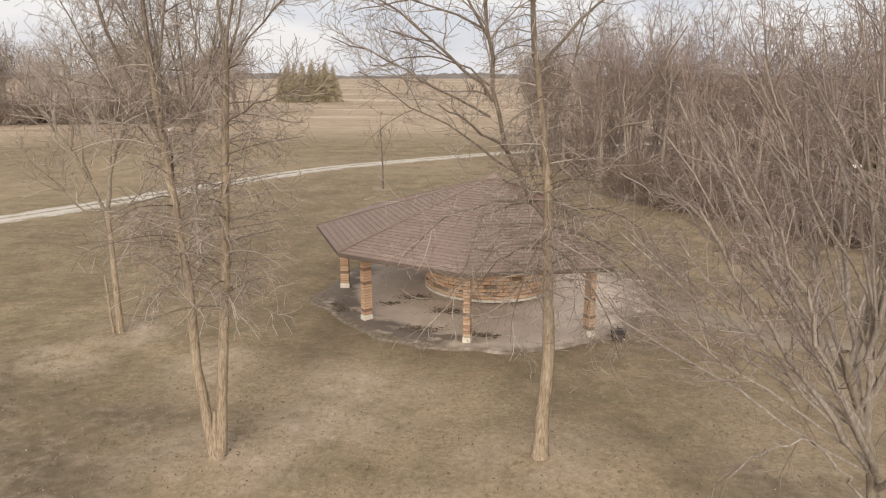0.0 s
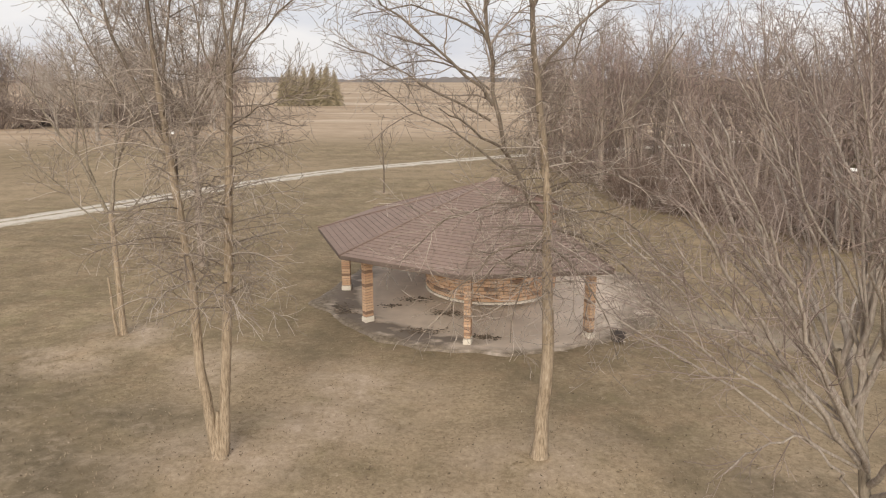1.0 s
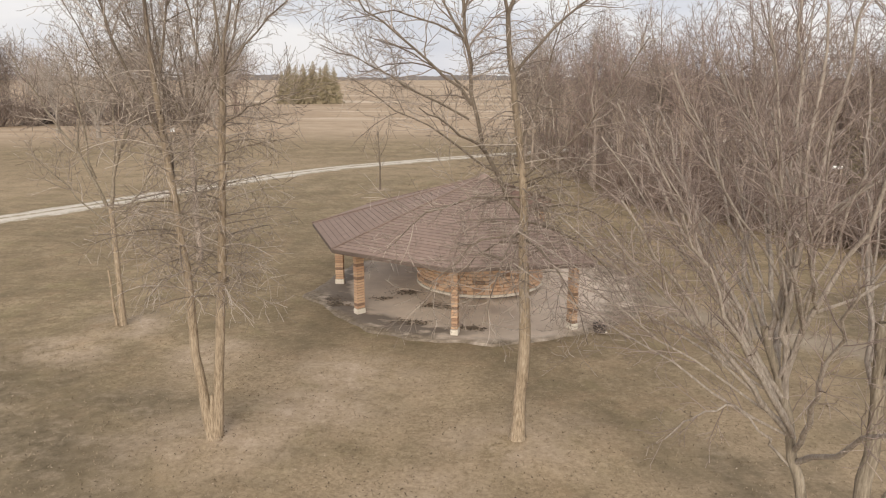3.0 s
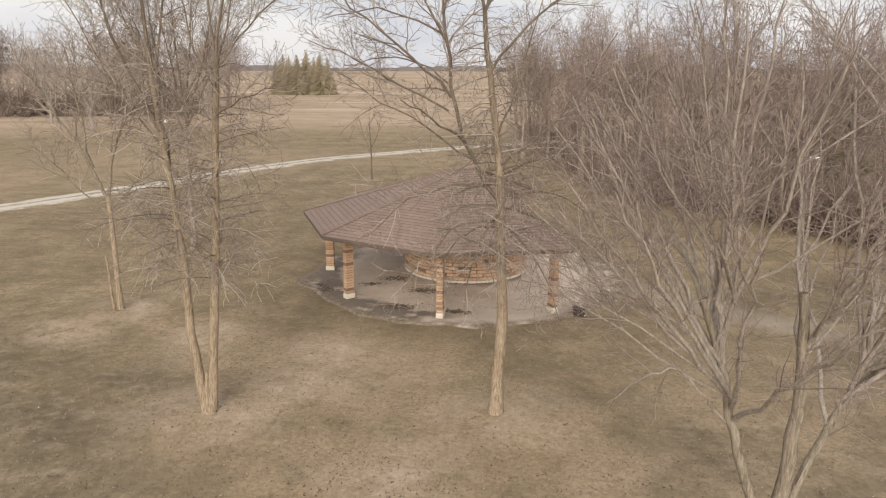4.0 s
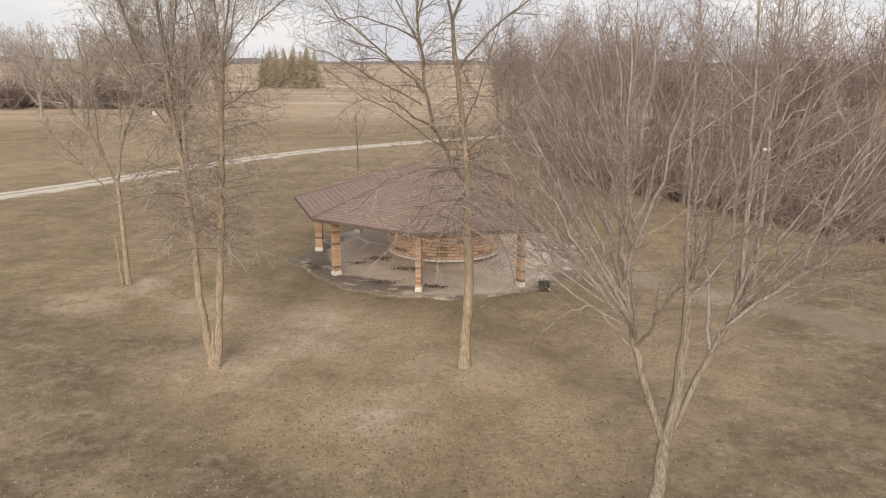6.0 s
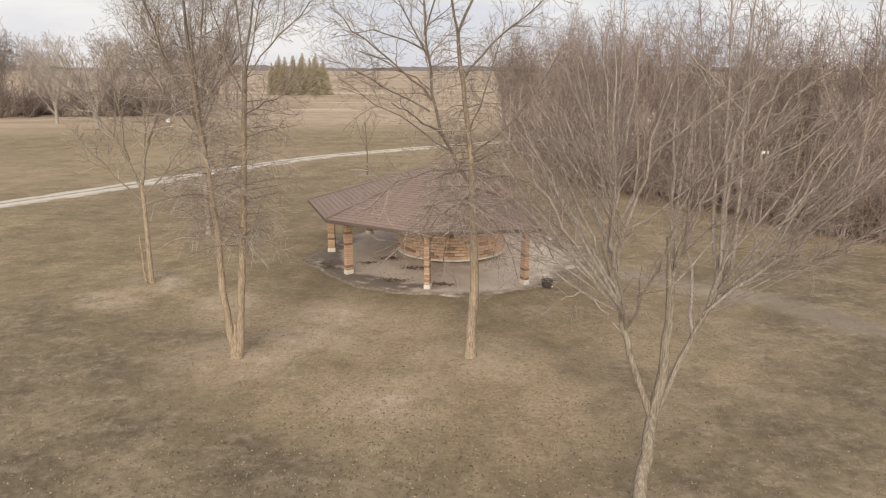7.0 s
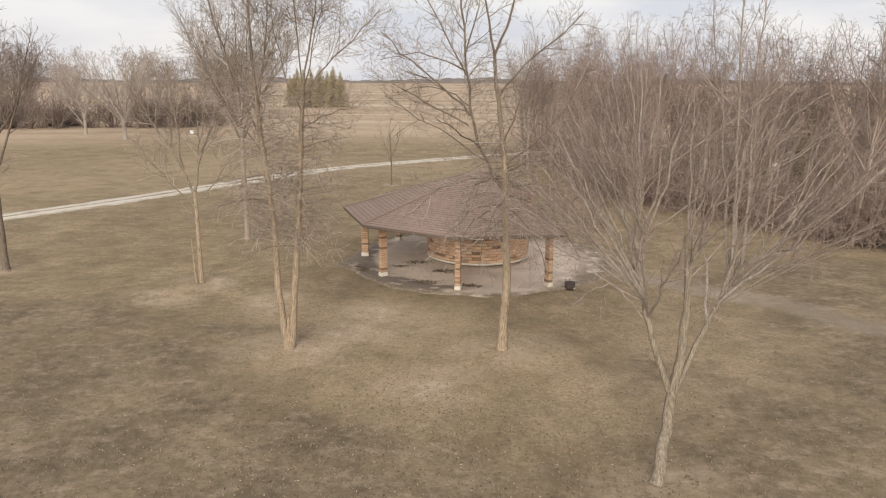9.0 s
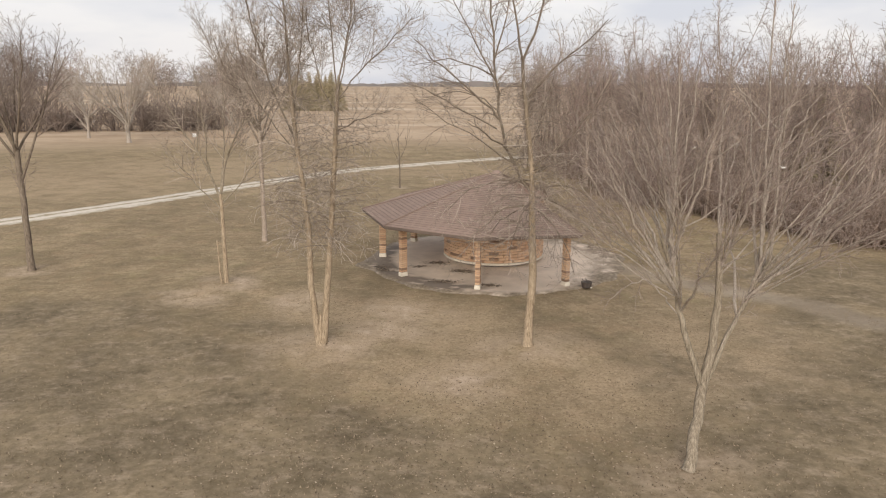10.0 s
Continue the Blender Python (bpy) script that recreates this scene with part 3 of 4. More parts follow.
def roof_deck():
    bm = bmesh.new()
    for k in range(SIDES):
        if k in OPEN_SIDES:
            continue
        a, b, c = around(EAVE_R - 0.03, k, EAVE_Z), around(EAVE_R - 0.03, k + 1, EAVE_Z), Vector((0, 0, APEX_Z))
        top = [bm.verts.new(p) for p in (a, b, c)]
        low = [bm.verts.new(p - Vector((0, 0, 0.12))) for p in (a, b, c)]
        bm.faces.new(top)
        bm.faces.new(low[::-1])
        for i in range(3):
            bm.faces.new((top[(i + 1) % 3], top[i], low[i], low[(i + 1) % 3]))
    return bm


build_shelter()


def build_kiosk():
    """The round brick enclosure in the middle of the shelter."""
    kiosk = tagged(new("round_brick_hearth"), "round tan brick enclosure with a cream stone ledge", "hearth")
    kiosk.location = (-0.1, 0.25, 0)
    n, rows, r, h = 34, 16, 2.6, 0.143
    a = 2 * math.pi / n
    bm = bmesh.new()
    bmesh.ops.create_cone(bm, cap_ends=True, segments=44, radius1=r - 0.06, radius2=r - 0.06, depth=2.4, matrix=Matrix.Translation((0, 0, 1.5)))
    part("core", bm, MORTAR, kiosk, "dark mortar core")
    # Recessed base; its dark brown puts the shade below the ledge into the colour.
    bm = bmesh.new()
    bmesh.ops.create_cone(bm, cap_ends=True, segments=44, radius1=r - 0.3, radius2=r - 0.3, depth=0.3, matrix=Matrix.Translation((0, 0, 0.17)))
    part("plinth", bm, FASCIA, kiosk, "recessed plinth coloured dark as shade under the ledge")
    bm = bmesh.new()
    bmesh.ops.create_cone(bm, cap_ends=True, segments=44, radius1=r + 0.07, radius2=r + 0.06, depth=0.09, matrix=Matrix.Translation((0, 0, 0.29)))
    part("ledge", bm, LIMESTONE, kiosk, "cream stone ledge")
    meshes = []
    for dw, dh in ((0.014, 0.014), (0.03, 0.02), (0.01, 0.026)):
        bm = bmesh.new()
        box(bm, (2 * r * math.tan(a / 2) - dw, 0.14, h - dh), Matrix(), 0.01)
        me = bpy.data.meshes.new("brick")
        bm.to_mesh(me)
        bm.free()
        me.materials.append(WALL_BRICK)
        meshes.append(me)
    th = radians(-84)
    bm = bmesh.new()
    box(bm, (0.62, 0.05, 0.14), Matrix(), 0.01)
    plaque = part("plaque", bm, LIMESTONE, kiosk, "pale stone plaque")
    plaque.matrix_basis = Matrix.Translation(((r + 0.06) * math.cos(th), (r + 0.06) * math.sin(th), 1.95)) @ Matrix.Rotation(th + math.pi / 2, 4, "Z")
    rng = random.Random(8)
    back = bmesh.new()
    for j in range(rows):
        for i in range(n):
            th = (i + 0.5 * (j % 2)) * a
            rr = r - 0.035 + rng.uniform(-0.016, 0.016)
            m = Matrix.Translation((rr * math.cos(th), rr * math.sin(th), 0.34 + h * (j + 0.5))) @ Matrix.Rotation(th + math.pi / 2, 4, "Z")
            if math.sin(th) > 0.35:  # the side turned away
                bmesh.ops.create_cube(back, size=1.0, matrix=m @ Matrix.Diagonal((0.45, 0.14, h - 0.014, 1)))
                continue
            ob = new("brick", rng.choice(meshes))
            ob.parent = kiosk
            ob.matrix_basis = m
    rear = part("rear_bricks", back, WALL_BRICK, kiosk)
    rear["kind"] = "stuff"


build_kiosk()

# ---- the trees of the lawn ----
def tree_double():
    y = -13.62
    stems = [([(-6.26, y, 0.1), (-6.26, y, 0.45), (-6.25, y + 0.02, 1.3)], 0.2, 0.03),
             ([(-6.34, y, 0.3), (-6.5, y, 2.0), (-6.54, y - 0.1, 3.8), (-6.58, y - 0.1, 5.4), (-6.87, y, 7.4), (-6.95, y, 9.1)], 0.125, 0.06),
             ([(-6.16, y, 0.3), (-6.0, y, 2.0), (-5.82, y, 3.8), (-5.66, y, 5.6), (-5.52, y, 7.4), (-5.42, y, 8.9)], 0.13, 0.065)]
    limbs = [([(-6.95, y, 9.0), (-7.1, y + 0.2, 11.6), (-7.4, y + 0.3, 14.2)], 0.045, 0.02),
             ([(-6.87, y, 7.3), (-7.5, y - 0.3, 9.0), (-8.1, y - 0.6, 11.5), (-8.4, y - 0.7, 13.4)], 0.034, 0.014),
             ([(-6.9, y, 8.2), (-6.6, y + 0.5, 10.4), (-6.5, y + 0.8, 13.0)], 0.028, 0.014),
             ([(-6.8, y, 6.8), (-8.0, y + 0.4, 8.2), (-9.1, y + 0.6, 10.2)], 0.025, 0.012),
             ([(-6.7, y, 6.3), (-7.3, y + 1.2, 8.4), (-7.7, y + 1.8, 11.0)], 0.025, 0.012),
             ([(-5.42, y, 8.8), (-5.62, y + 0.1, 10.7), (-5.7, y + 0.2, 14.3)], 0.028, 0.018),
             ([(-5.42, y, 8.8), (-5.11, y - 0.1, 10.1), (-4.8, y - 0.2, 11.8), (-4.5, y - 0.2, 14.0)], 0.034, 0.016),
             ([(-5.44, y, 8.6), (-4.7, y + 0.2, 9.6), (-3.7, y + 0.3, 10.4), (-3.0, y + 0.3, 11.2)], 0.025, 0.012),
             ([(-5.48, y, 8.1), (-6.2, y + 0.3, 9.5), (-6.5, y + 0.6, 11.4)], 0.022, 0.012),
             ([(-5.5, y, 7.6), (-4.6, y - 0.5, 8.1), (-3.6, y - 0.7, 8.3)], 0.017, 0.01),
             ([(-5.45, y, 8.4), (-5.2, y + 0.9, 10.2), (-4.9, y + 1.3, 12.4)], 0.025, 0.012)]
    spec = spec_of(every=[0.15, 0.16, 0.12], length=[1.9, 1.0, 0.5], angle=[50, 52, 52], bend=[0.25, 0.15, 0.1], wander=[0.14, 0.2, 0.24], tip=0.005, radius=[0.026, 0.012, 0.0075])
    low = {"every": [0.085, 0.19, 0.16], "from": [0.4, 0.12, 0.1], "length": [2.9, 1.1, 0.5], "angle": [68, 52, 50], "lift": [0.05, -0.08, -0.05], "bend": [-0.55, -0.35, -0.2], "wander": [0.1, 0.16, 0.2], "radius": [0.021, 0.0115, 0.0085]}
    return stems, limbs, spec, low


def tree_single():
    y = -13.1
    stems = [([(0.98, y, 0.15), (1.02, y, 1.2), (1.12, y, 2.6), (1.09, y, 3.1), (0.99, y, 4.4), (1.02, y, 5.3), (0.87, y, 7.1), (0.62, y, 8.85), (0.53, y, 10.0)], 0.168, 0.048)]
    limbs = [([(0.95, y, 5.6), (0.5, y, 6.3), (0.1, y, 6.8), (-0.17, y, 8.0), (-0.43, y, 10.0), (-0.55, y, 12.0), (-0.6, y, 14.2)], 0.055, 0.018),
             ([(0.55, y, 9.9), (0.9, y + 0.1, 10.7), (1.2, y + 0.2, 11.8), (1.5, y + 0.2, 14.0)], 0.044, 0.016),
             ([(0.56, y, 9.8), (0.2, y - 0.3, 11.2), (0.0, y - 0.5, 13.5)], 0.041, 0.014),
             ([(0.7, y, 8.6), (1.5, y + 0.3, 9.6), (2.6, y + 0.5, 10.4), (3.3, y + 0.6, 11.2)], 0.037, 0.012),
             ([(-0.25, y, 7.7), (-1.3, y - 0.1, 8.25), (-2.5, y - 0.2, 8.95), (-3.4, y - 0.2, 9.25)], 0.03, 0.01),
             ([(-0.25, y, 8.3), (-0.75, y + 0.2, 8.75), (-1.75, y + 0.3, 8.9), (-2.7, y + 0.3, 8.7)], 0.026, 0.008),
             ([(-0.4, y, 9.4), (-1.3, y - 0.2, 9.85), (-2.3, y - 0.3, 9.9), (-3.0, y - 0.3, 9.7)], 0.026, 0.008),
             ([(-0.2, y, 8.0), (-1.0, y - 0.4, 8.9), (-2.2, y - 0.7, 9.8), (-2.9, y - 0.8, 10.5)], 0.037, 0.012),
             ([(-0.3, y, 9.2), (-1.1, y + 0.3, 10.6), (-1.9, y + 0.5, 12.2)], 0.030, 0.012),
             ([(-0.4, y, 9.8), (0.1, y + 0.5, 11.6), (0.3, y + 0.9, 13.4)], 0.030, 0.012),
             ([(0.3, y, 6.6), (-0.8, y + 0.4, 7.3), (-2.0, y + 0.5, 7.9), (-3.0, y + 0.5, 8.6)], 0.030, 0.01),
             ([(0.1, y, 7.0), (-0.6, y - 0.8, 7.6), (-1.2, y - 1.4, 8.0)], 0.035, 0.01),
             ([(0.9, y, 6.4), (1.9, y - 0.3, 7.2), (2.9, y - 0.4, 8.4), (3.4, y - 0.4, 9.4)], 0.033, 0.012),
             ([(0.85, y, 7.0), (1.4, y + 0.9, 8.4), (1.9, y + 1.4, 10.2)], 0.030, 0.012),
             ([(0.97, y, 5.2), (0.1, y - 0.3, 5.2), (-0.8, y - 0.5, 4.4), (-1.3, y - 0.6, 3.6)], 0.032, 0.008),
             ([(0.97, y, 5.3), (0.6, y - 0.9, 5.2), (0.3, y - 1.4, 4.3), (0.2, y - 1.6, 3.5)], 0.03, 0.008),
             ([(0.97, y, 5.5), (1.9, y - 0.2, 5.3), (2.8, y - 0.4, 4.6), (3.4, y - 0.5, 3.5)], 0.032, 0.008),
             ([(0.97, y, 5.0), (0.4, y + 0.6, 4.9), (-0.3, y + 1.0, 4.2), (-0.7, y + 1.2, 3.4)], 0.028, 0.008),
             ([(0.97, y, 5.1), (1.5, y - 0.9, 4.9), (2.0, y - 1.4, 4.2), (2.3, y - 1.6, 3.2)], 0.028, 0.008),
             ([(0.95, y, 6.0), (-0.2, y - 0.6, 6.2), (-1.3, y - 1.0, 5.7), (-2.0, y - 1.2, 5.0)], 0.03, 0.008),
             ([(0.9, y, 6.2), (2.0, y + 0.8, 6.6), (3.1, y + 1.1, 6.3), (3.9, y + 1.2, 5.6)], 0.03, 0.008),
             ([(0.95, y, 5.7), (2.0, y + 0.3, 5.9), (3.0, y + 0.4, 5.4), (3.6, y + 0.4, 4.6)], 0.03, 0.008)]
    spec = spec_of(every=[0.25, 0.2, 0.15], length=[1.9, 1.0, 0.5], lift=[0.12, 0.03, -0.05], bend=[0.3, 0.2, 0.1], wander=[0.14, 0.2, 0.24], tip=0.005, radius=[0.026, 0.012, 0.0075])
    low = {"every": [0.062, 0.18, 0.15], "from": [0.4, 0.12, 0.1], "length": [2.5, 1.0, 0.5], "angle": [72, 52, 50], "lift": [0.0, -0.12, -0.05], "bend": [-0.75, -0.4, -0.2], "wander": [0.11, 0.16, 0.2], "radius": [0.021, 0.0115, 0.0085]}
    return stems, limbs, spec, low


def tree_vase():
    """The many-stemmed tree nearest to the camera's way: three stems, and limbs that fan out to a dome."""
    rng = np.random.default_rng(77)
    y = -20.35
    stems = [([(4.46, y - 0.55, 0), (4.62, y - 0.25, 1.0), (4.8, y, 2.15)], 0.142, 0.125),
             ([(4.76, y, 1.95), (4.44, y, 2.75), (4.16, y + 0.05, 3.6), (4.02, y + 0.1, 4.4), (3.8, y + 0.15, 5.0), (3.6, y + 0.2, 5.6)], 0.084, 0.05),
             ([(4.79, y, 2.0), (4.9, y - 0.05, 3.0), (4.93, y - 0.1, 4.1), (4.9, y - 0.1, 5.0), (4.8, y - 0.1, 5.8)], 0.12, 0.064),
             ([(4.85, y, 2.1), (5.18, y + 0.05, 2.95), (5.42, y + 0.15, 3.65), (5.8, y + 0.25, 4.35), (6.25, y + 0.35, 5.2)], 0.07, 0.038)]
    lines = [resample(st[0], 24) for st in stems[1:]]
    limbs, primary = [], []
    count = 108
    for i in range(count):
        a, far = i * 2.39996, ((i + 0.5) / count) ** 0.42
        far = 4.2 * (0.02 + 0.98 * far)
        tip = np.array((4.85 + far * math.cos(a), y + 0.75 * far * math.sin(a), 10.3 - 0.22 * far * far)) + rng.normal(0, (0.25, 0.25, 0.4))
        if i % 4 == 0:  # a limb of its own, from the stem that leans its way
            k = 0 if tip[0] < 4.35 else 2 if tip[0] > 5.45 else 1
            f = float(np.clip(1.02 - 0.1 * far + rng.normal(0, 0.07), 0.56, 0.98))
            q = lines[k][int(f * 23)]
            line = resample([q, q + (tip - q) * 0.5 + np.array((0, 0, -0.035 * np.linalg.norm(tip - q))), tip], 12)
            primary.append(line)
            limbs.append(([tuple(p) for p in line[::3]] + [tuple(line[-1])], 0.04, 0.011))
        else:  # forks off the limb that ends nearest
            if len(primary) < 3:
                continue
            near = sorted(primary, key=lambda ln: np.linalg.norm(ln[-1] - tip))[0 if rng.random() < 0.75 else 1]
            j = int(rng.integers(2, 8))
            while j > 0 and tip[2] - near[j][2] < 0.75 * np.hypot(*(tip - near[j])[:2]):
                j -= 1
            q = near[j]
            if tip[2] - q[2] < 0.4 * np.hypot(*(tip - q)[:2]):
                continue
            limbs.append(([tuple(q), tuple(q + (tip - q) * 0.5 + np.array((0, 0, -0.03))), tuple(tip)], 0.02, 0.007))
    limbs.append(([(4.1, y + 0.1, 3.75), (3.8, y, 4.08), (3.5, y, 4.42), (3.22, y, 4.72), (3.0, y, 4.6), (2.72, y, 4.35), (2.45, y, 4.15)], 0.022, 0.008))
    limbs.append(([(5.1, y, 2.9), (5.35, y - 0.1, 3.6), (5.4, y - 0.3, 4.4)], 0.012, 0.005))
    spec = spec_of(every=[0.17, 0.15, 0.125], length=[1.1, 0.6, 0.32], angle=[30, 40, 44], lift=[0.04, 0.0, 0.0], bend=[0.15, 0.1, 0.0], wander=[0.08, 0.14, 0.18], radius=[0.0095, 0.006, 0.0045], tip=0.0032, points=[6, 4, 3])
    spec["from"] = [0.4, 0.12, 0.1]
    low = {"every": [0.8, 0.35, 0.25], "from": [0.5, 0.1, 0.1], "length": [0.9, 0.5, 0.3], "radius": [0.011, 0.007, 0.005]}
    return stems, limbs, spec, low


def tree_sapling():
    x, y = -8.2, 25.6
    stems = [([(x, y, 0), (x + 0.05, y, 2.4), (x - 0.1, y, 4.4)], 0.075, 0.03)]
    limbs = [([(x, y, 2.2), (x - 0.6, y, 3.6), (x - 0.9, y, 4.9)], 0.025, 0.01), ([(x, y, 2.5), (x + 0.6, y + 0.2, 3.7), (x + 0.8, y, 5.2)], 0.025, 0.01),
             ([(x, y, 3.2), (x - 0.1, y, 4.6), (x, y, 5.9)], 0.025, 0.01)]
    spec = spec_of(every=[0.4, 0.35], length=[1.4, 0.8], tip=0.014, radius=[0.022, 0.017], points=[4, 3], sides=[3, 3])
    return stems, limbs, spec, {}


def tree_small():
    x, y = -12.42, -6.05
    stems = [([(x, y, 0.1), (x + 0.02, y, 2.2), (x, y, 4.3)], 0.115, 0.075), ([(x - 0.2, y - 0.1, 0.1), (x - 0.22, y - 0.1, 1.2), (x - 0.26, y - 0.12, 2.2)], 0.05, 0.03)]
    limbs = [([(x, y, 4.1), (x - 0.55, y, 5.6), (x - 1.0, y, 6.4), (x - 2.0, y - 0.2, 8.1), (x - 2.6, y - 0.2, 9.3)], 0.062, 0.014),
             ([(x, y, 4.2), (x + 0.4, y, 6.1), (x + 1.0, y + 0.1, 7.0), (x + 1.8, y + 0.2, 9.0)], 0.062, 0.014),
             ([(x, y, 4.3), (x + 0.1, y + 0.5, 6.4), (x + 0.2, y + 0.8, 9.6)], 0.045, 0.012),
             ([(x - 0.4, y, 5.3), (x - 0.2, y - 0.7, 7.2), (x - 0.3, y - 1.1, 9.4)], 0.045, 0.012),
             ([(x - 0.9, y, 6.3), (x - 1.0, y + 0.6, 7.8), (x - 1.1, y + 1.0, 9.6)], 0.035, 0.01),
             ([(x + 0.4, y, 6.0), (x + 1.3, y - 0.5, 7.4), (x + 2.4, y - 0.8, 8.2)], 0.035, 0.01),
             ([(x, y, 3.6), (x - 0.9, y - 0.5, 4.9), (x - 2.0, y - 0.8, 6.2)], 0.035, 0.01),
             ([(x, y, 3.8), (x + 1.0, y + 0.5, 5.0), (x + 2.1, y + 0.7, 6.3)], 0.035, 0.01)]
    spec = spec_of(every=[0.24, 0.22, 0.17], length=[2.3, 1.1, 0.55], tip=0.007, radius=[0.02, 0.013, 0.01], lift=[0.1, 0.0, 0.0], wander=[0.12, 0.17, 0.2])
    low = {"every": [1.0, 0.3, 0.22], "from": [0.55, 0.1, 0.1], "radius": [0.015, 0.01, 0.008]}
    return stems, limbs, spec, low


def tree_forked(x, y, top, spread, seed, foot=0.13, fork=4.2, arms=8, low_arm=0.72):
    rng = np.random.default_rng(seed)
    stems = [([(x, y, 0), (x + 0.03, y, fork * 0.5), (x + 0.05, y, fork)], foot, foot * 0.8)]
    limbs = []
    for k in range(arms):
        a = k * 2.4 + rng.uniform(-0.3, 0.3)
        r = spread * rng.uniform(0.55, 1.1)
        tip = (x + r * math.cos(a), y + r * math.sin(a), top * rng.uniform(0.82, 1.0))
        z0 = fork * rng.uniform(low_arm, 1.0)
        mid = (x + 0.55 * r * math.cos(a), y + 0.55 * r * math.sin(a), z0 + (tip[2] - z0) * 0.48)
        limbs.append(([(x + 0.04, y, z0), mid, tip], foot * 0.42, 0.012))
    spec = spec_of(every=[0.24, 0.22, 0.18], length=[2.3, 1.1, 0.55], tip=0.008, radius=[0.03, 0.016, 0.011])
    low = {"every": [0.4, 0.3, 0.22], "from": [0.55, 0.1, 0.1], "radius": [0.02, 0.012, 0.009]}
    return stems, limbs, spec, low


def lone_tree(name, design, seed, bark_mat, twig_mat, label, limb_mat=None):
    stems, limbs, spec, low = design
    fx, fy = stems[0][0][0][:2]
    shift = np.array((fx, fy, 0.0))
    move = lambda set_: [([tuple(np.array(p) - shift) for p in pts], a, b) for pts, a, b in set_]
    return plant(name, tree_meshes(seed, move(stems), move(limbs), spec, bark_mat, twig_mat, low, limb_mat), pose(fx, fy, -0.03), label)


lone_tree("bare_tree", tree_double(), 1, BARK_WARM, TWIG, "leafless twin-trunked tree with warm tan bark on the lawn", LIMB)
lone_tree("bare_tree", tree_single(), 2, BARK_WARM, TWIG, "tall leafless tree with drooping lower twigs beside the shelter", LIMB)
lone_tree("bare_tree", tree_vase(), 3, BARK_GREY, TWIG_VASE, "leafless vase-shaped tree with many grey ascending stems", BARK_ASH)
lone_tree("bare_tree", tree_small(), 4, BARK_WARM, TWIG, "small leafless forked tree in a litter patch", BARK_GREY)
lone_tree("bare_tree", tree_forked(-23.0, -4.1, 12.6, 2.6, 15, 0.16, 6.0), 5, LIMB, TWIG_DARK, "leafless tree with low forking limbs by the lane", LIMB)
lone_tree("bare_tree", tree_forked(-13.6, 3.5, 13.4, 3.6, 16, 0.14, 7.0, 11), 6, BARK_WOOD, TWIG, "leafless round-crowned tree standing between shelter and lane", LIMB)
lone_tree("sapling", tree_sapling(), 7, LIMB, TWIG, "thin leafless sapling beside the gravel track")


# ---- woods ----
def wood_design(seed, top, spread, trunks):
    rng = np.random.default_rng(seed)
    stems, limbs = [], []
    for t in range(trunks):
        a0 = rng.uniform(0, 6.28)
        x, y = 0.25 * math.cos(a0) * (t > 0), 0.25 * math.sin(a0) * (t > 0)
        lean = rng.normal(0, 0.5, 2) if trunks > 1 else rng.normal(0, 0.2, 2)
        h = top * rng.uniform(0.5, 0.65)
        cx, cy = x + lean[0], y + lean[1]
        stems.append(([(x, y, 0), (x + lean[0] * 0.4, y + lean[1] * 0.4, h * 0.5), (cx, cy, h)], 0.13 if trunks == 1 else 0.085, 0.05))
        for k in range(8 if trunks == 1 else 6 if trunks < 3 else 4):
            a = a0 + k * 2.4
            r = spread * rng.uniform(0.3, 1.0)
            f = rng.uniform(0.45, 1.0)
            b = (x + lean[0] * f, y + lean[1] * f, h * f)
            tip = (b[0] + r * math.cos(a), b[1] + r * math.sin(a), min(top, b[2] + rng.uniform(0.3, 0.5) * top))
            limbs.append(([b, ((b[0] + tip[0]) / 2 + 0.15 * r * math.cos(a), (b[1] + tip[1]) / 2 + 0.15 * r * math.sin(a), (b[2] + tip[2]) / 2 - 0.1), tip], 0.04, 0.012))
    spec = spec_of(every=[0.4, 0.3, 0.26], length=[1.9, 1.0, 0.6], sides=[3, 3, 3], points=[4, 3, 2], tip=0.011, radius=[0.029, 0.018, 0.0145], angle=[54, 54, 52], lift=[0.1, 0.0, 0.0], bend=[0.3, 0.1, 0.0], wander=[0.16, 0.22, 0.2])
    low = {"every": [0.42, 0.36, 0.3], "from": [0.08, 0.1, 0.1], "length": [2.0, 1.0, 0.5], "angle": [58, 45, 45]}
    return stems, limbs, spec, low


WOOD = []
TALL = 4
for i, (top, spread, trunks) in enumerate([(13.2, 2.7, 1), (12.2, 2.9, 2), (14.0, 3.0, 1), (12.8, 2.5, 2), (10.4, 2.6, 3), (9.4, 2.6, 3), (11.0, 2.4, 2), (7.4, 2.2, 3)]):
    st, li, sp, lo = wood_design(40 + i, top, spread, trunks)
    if i < TALL:  # tall and thin-topped
        sp["every"], sp["length"] = [0.42, 0.32, 0.28], [1.9, 1.0, 0.55]
        sp["radius"], sp["tip"] = [0.027, 0.017, 0.0135], 0.01
        lo = dict(lo, every=[0.5, 0.4, 0.33])
    else:
        sp["every"] = [0.42, 0.34, 0.29]
    WOOD.append(tree_meshes(60 + i, st, li, sp, BARK_WOOD, (TWIG_DARK, TWIG_DARK, TWIG_DARK, TWIG_RED, TWIG_RED, TWIG_RED, TWIG_DARK, TWIG_RED)[i], lo))

rng = random.Random(21)


def wood_spot():
    """A random place in the wood to the right of the shelter."""
    while True:
        x, y = rng.uniform(6, 62), rng.uniform(-2, 62)
        if (x - 7.5) * 0.82 + (y - 22) * 0.57 > 1.0 and x * 0.25 - y > -62 and (x > 19.5 or y > 4):
            return x, y


EDGE = WOOD_EDGE
spots = []
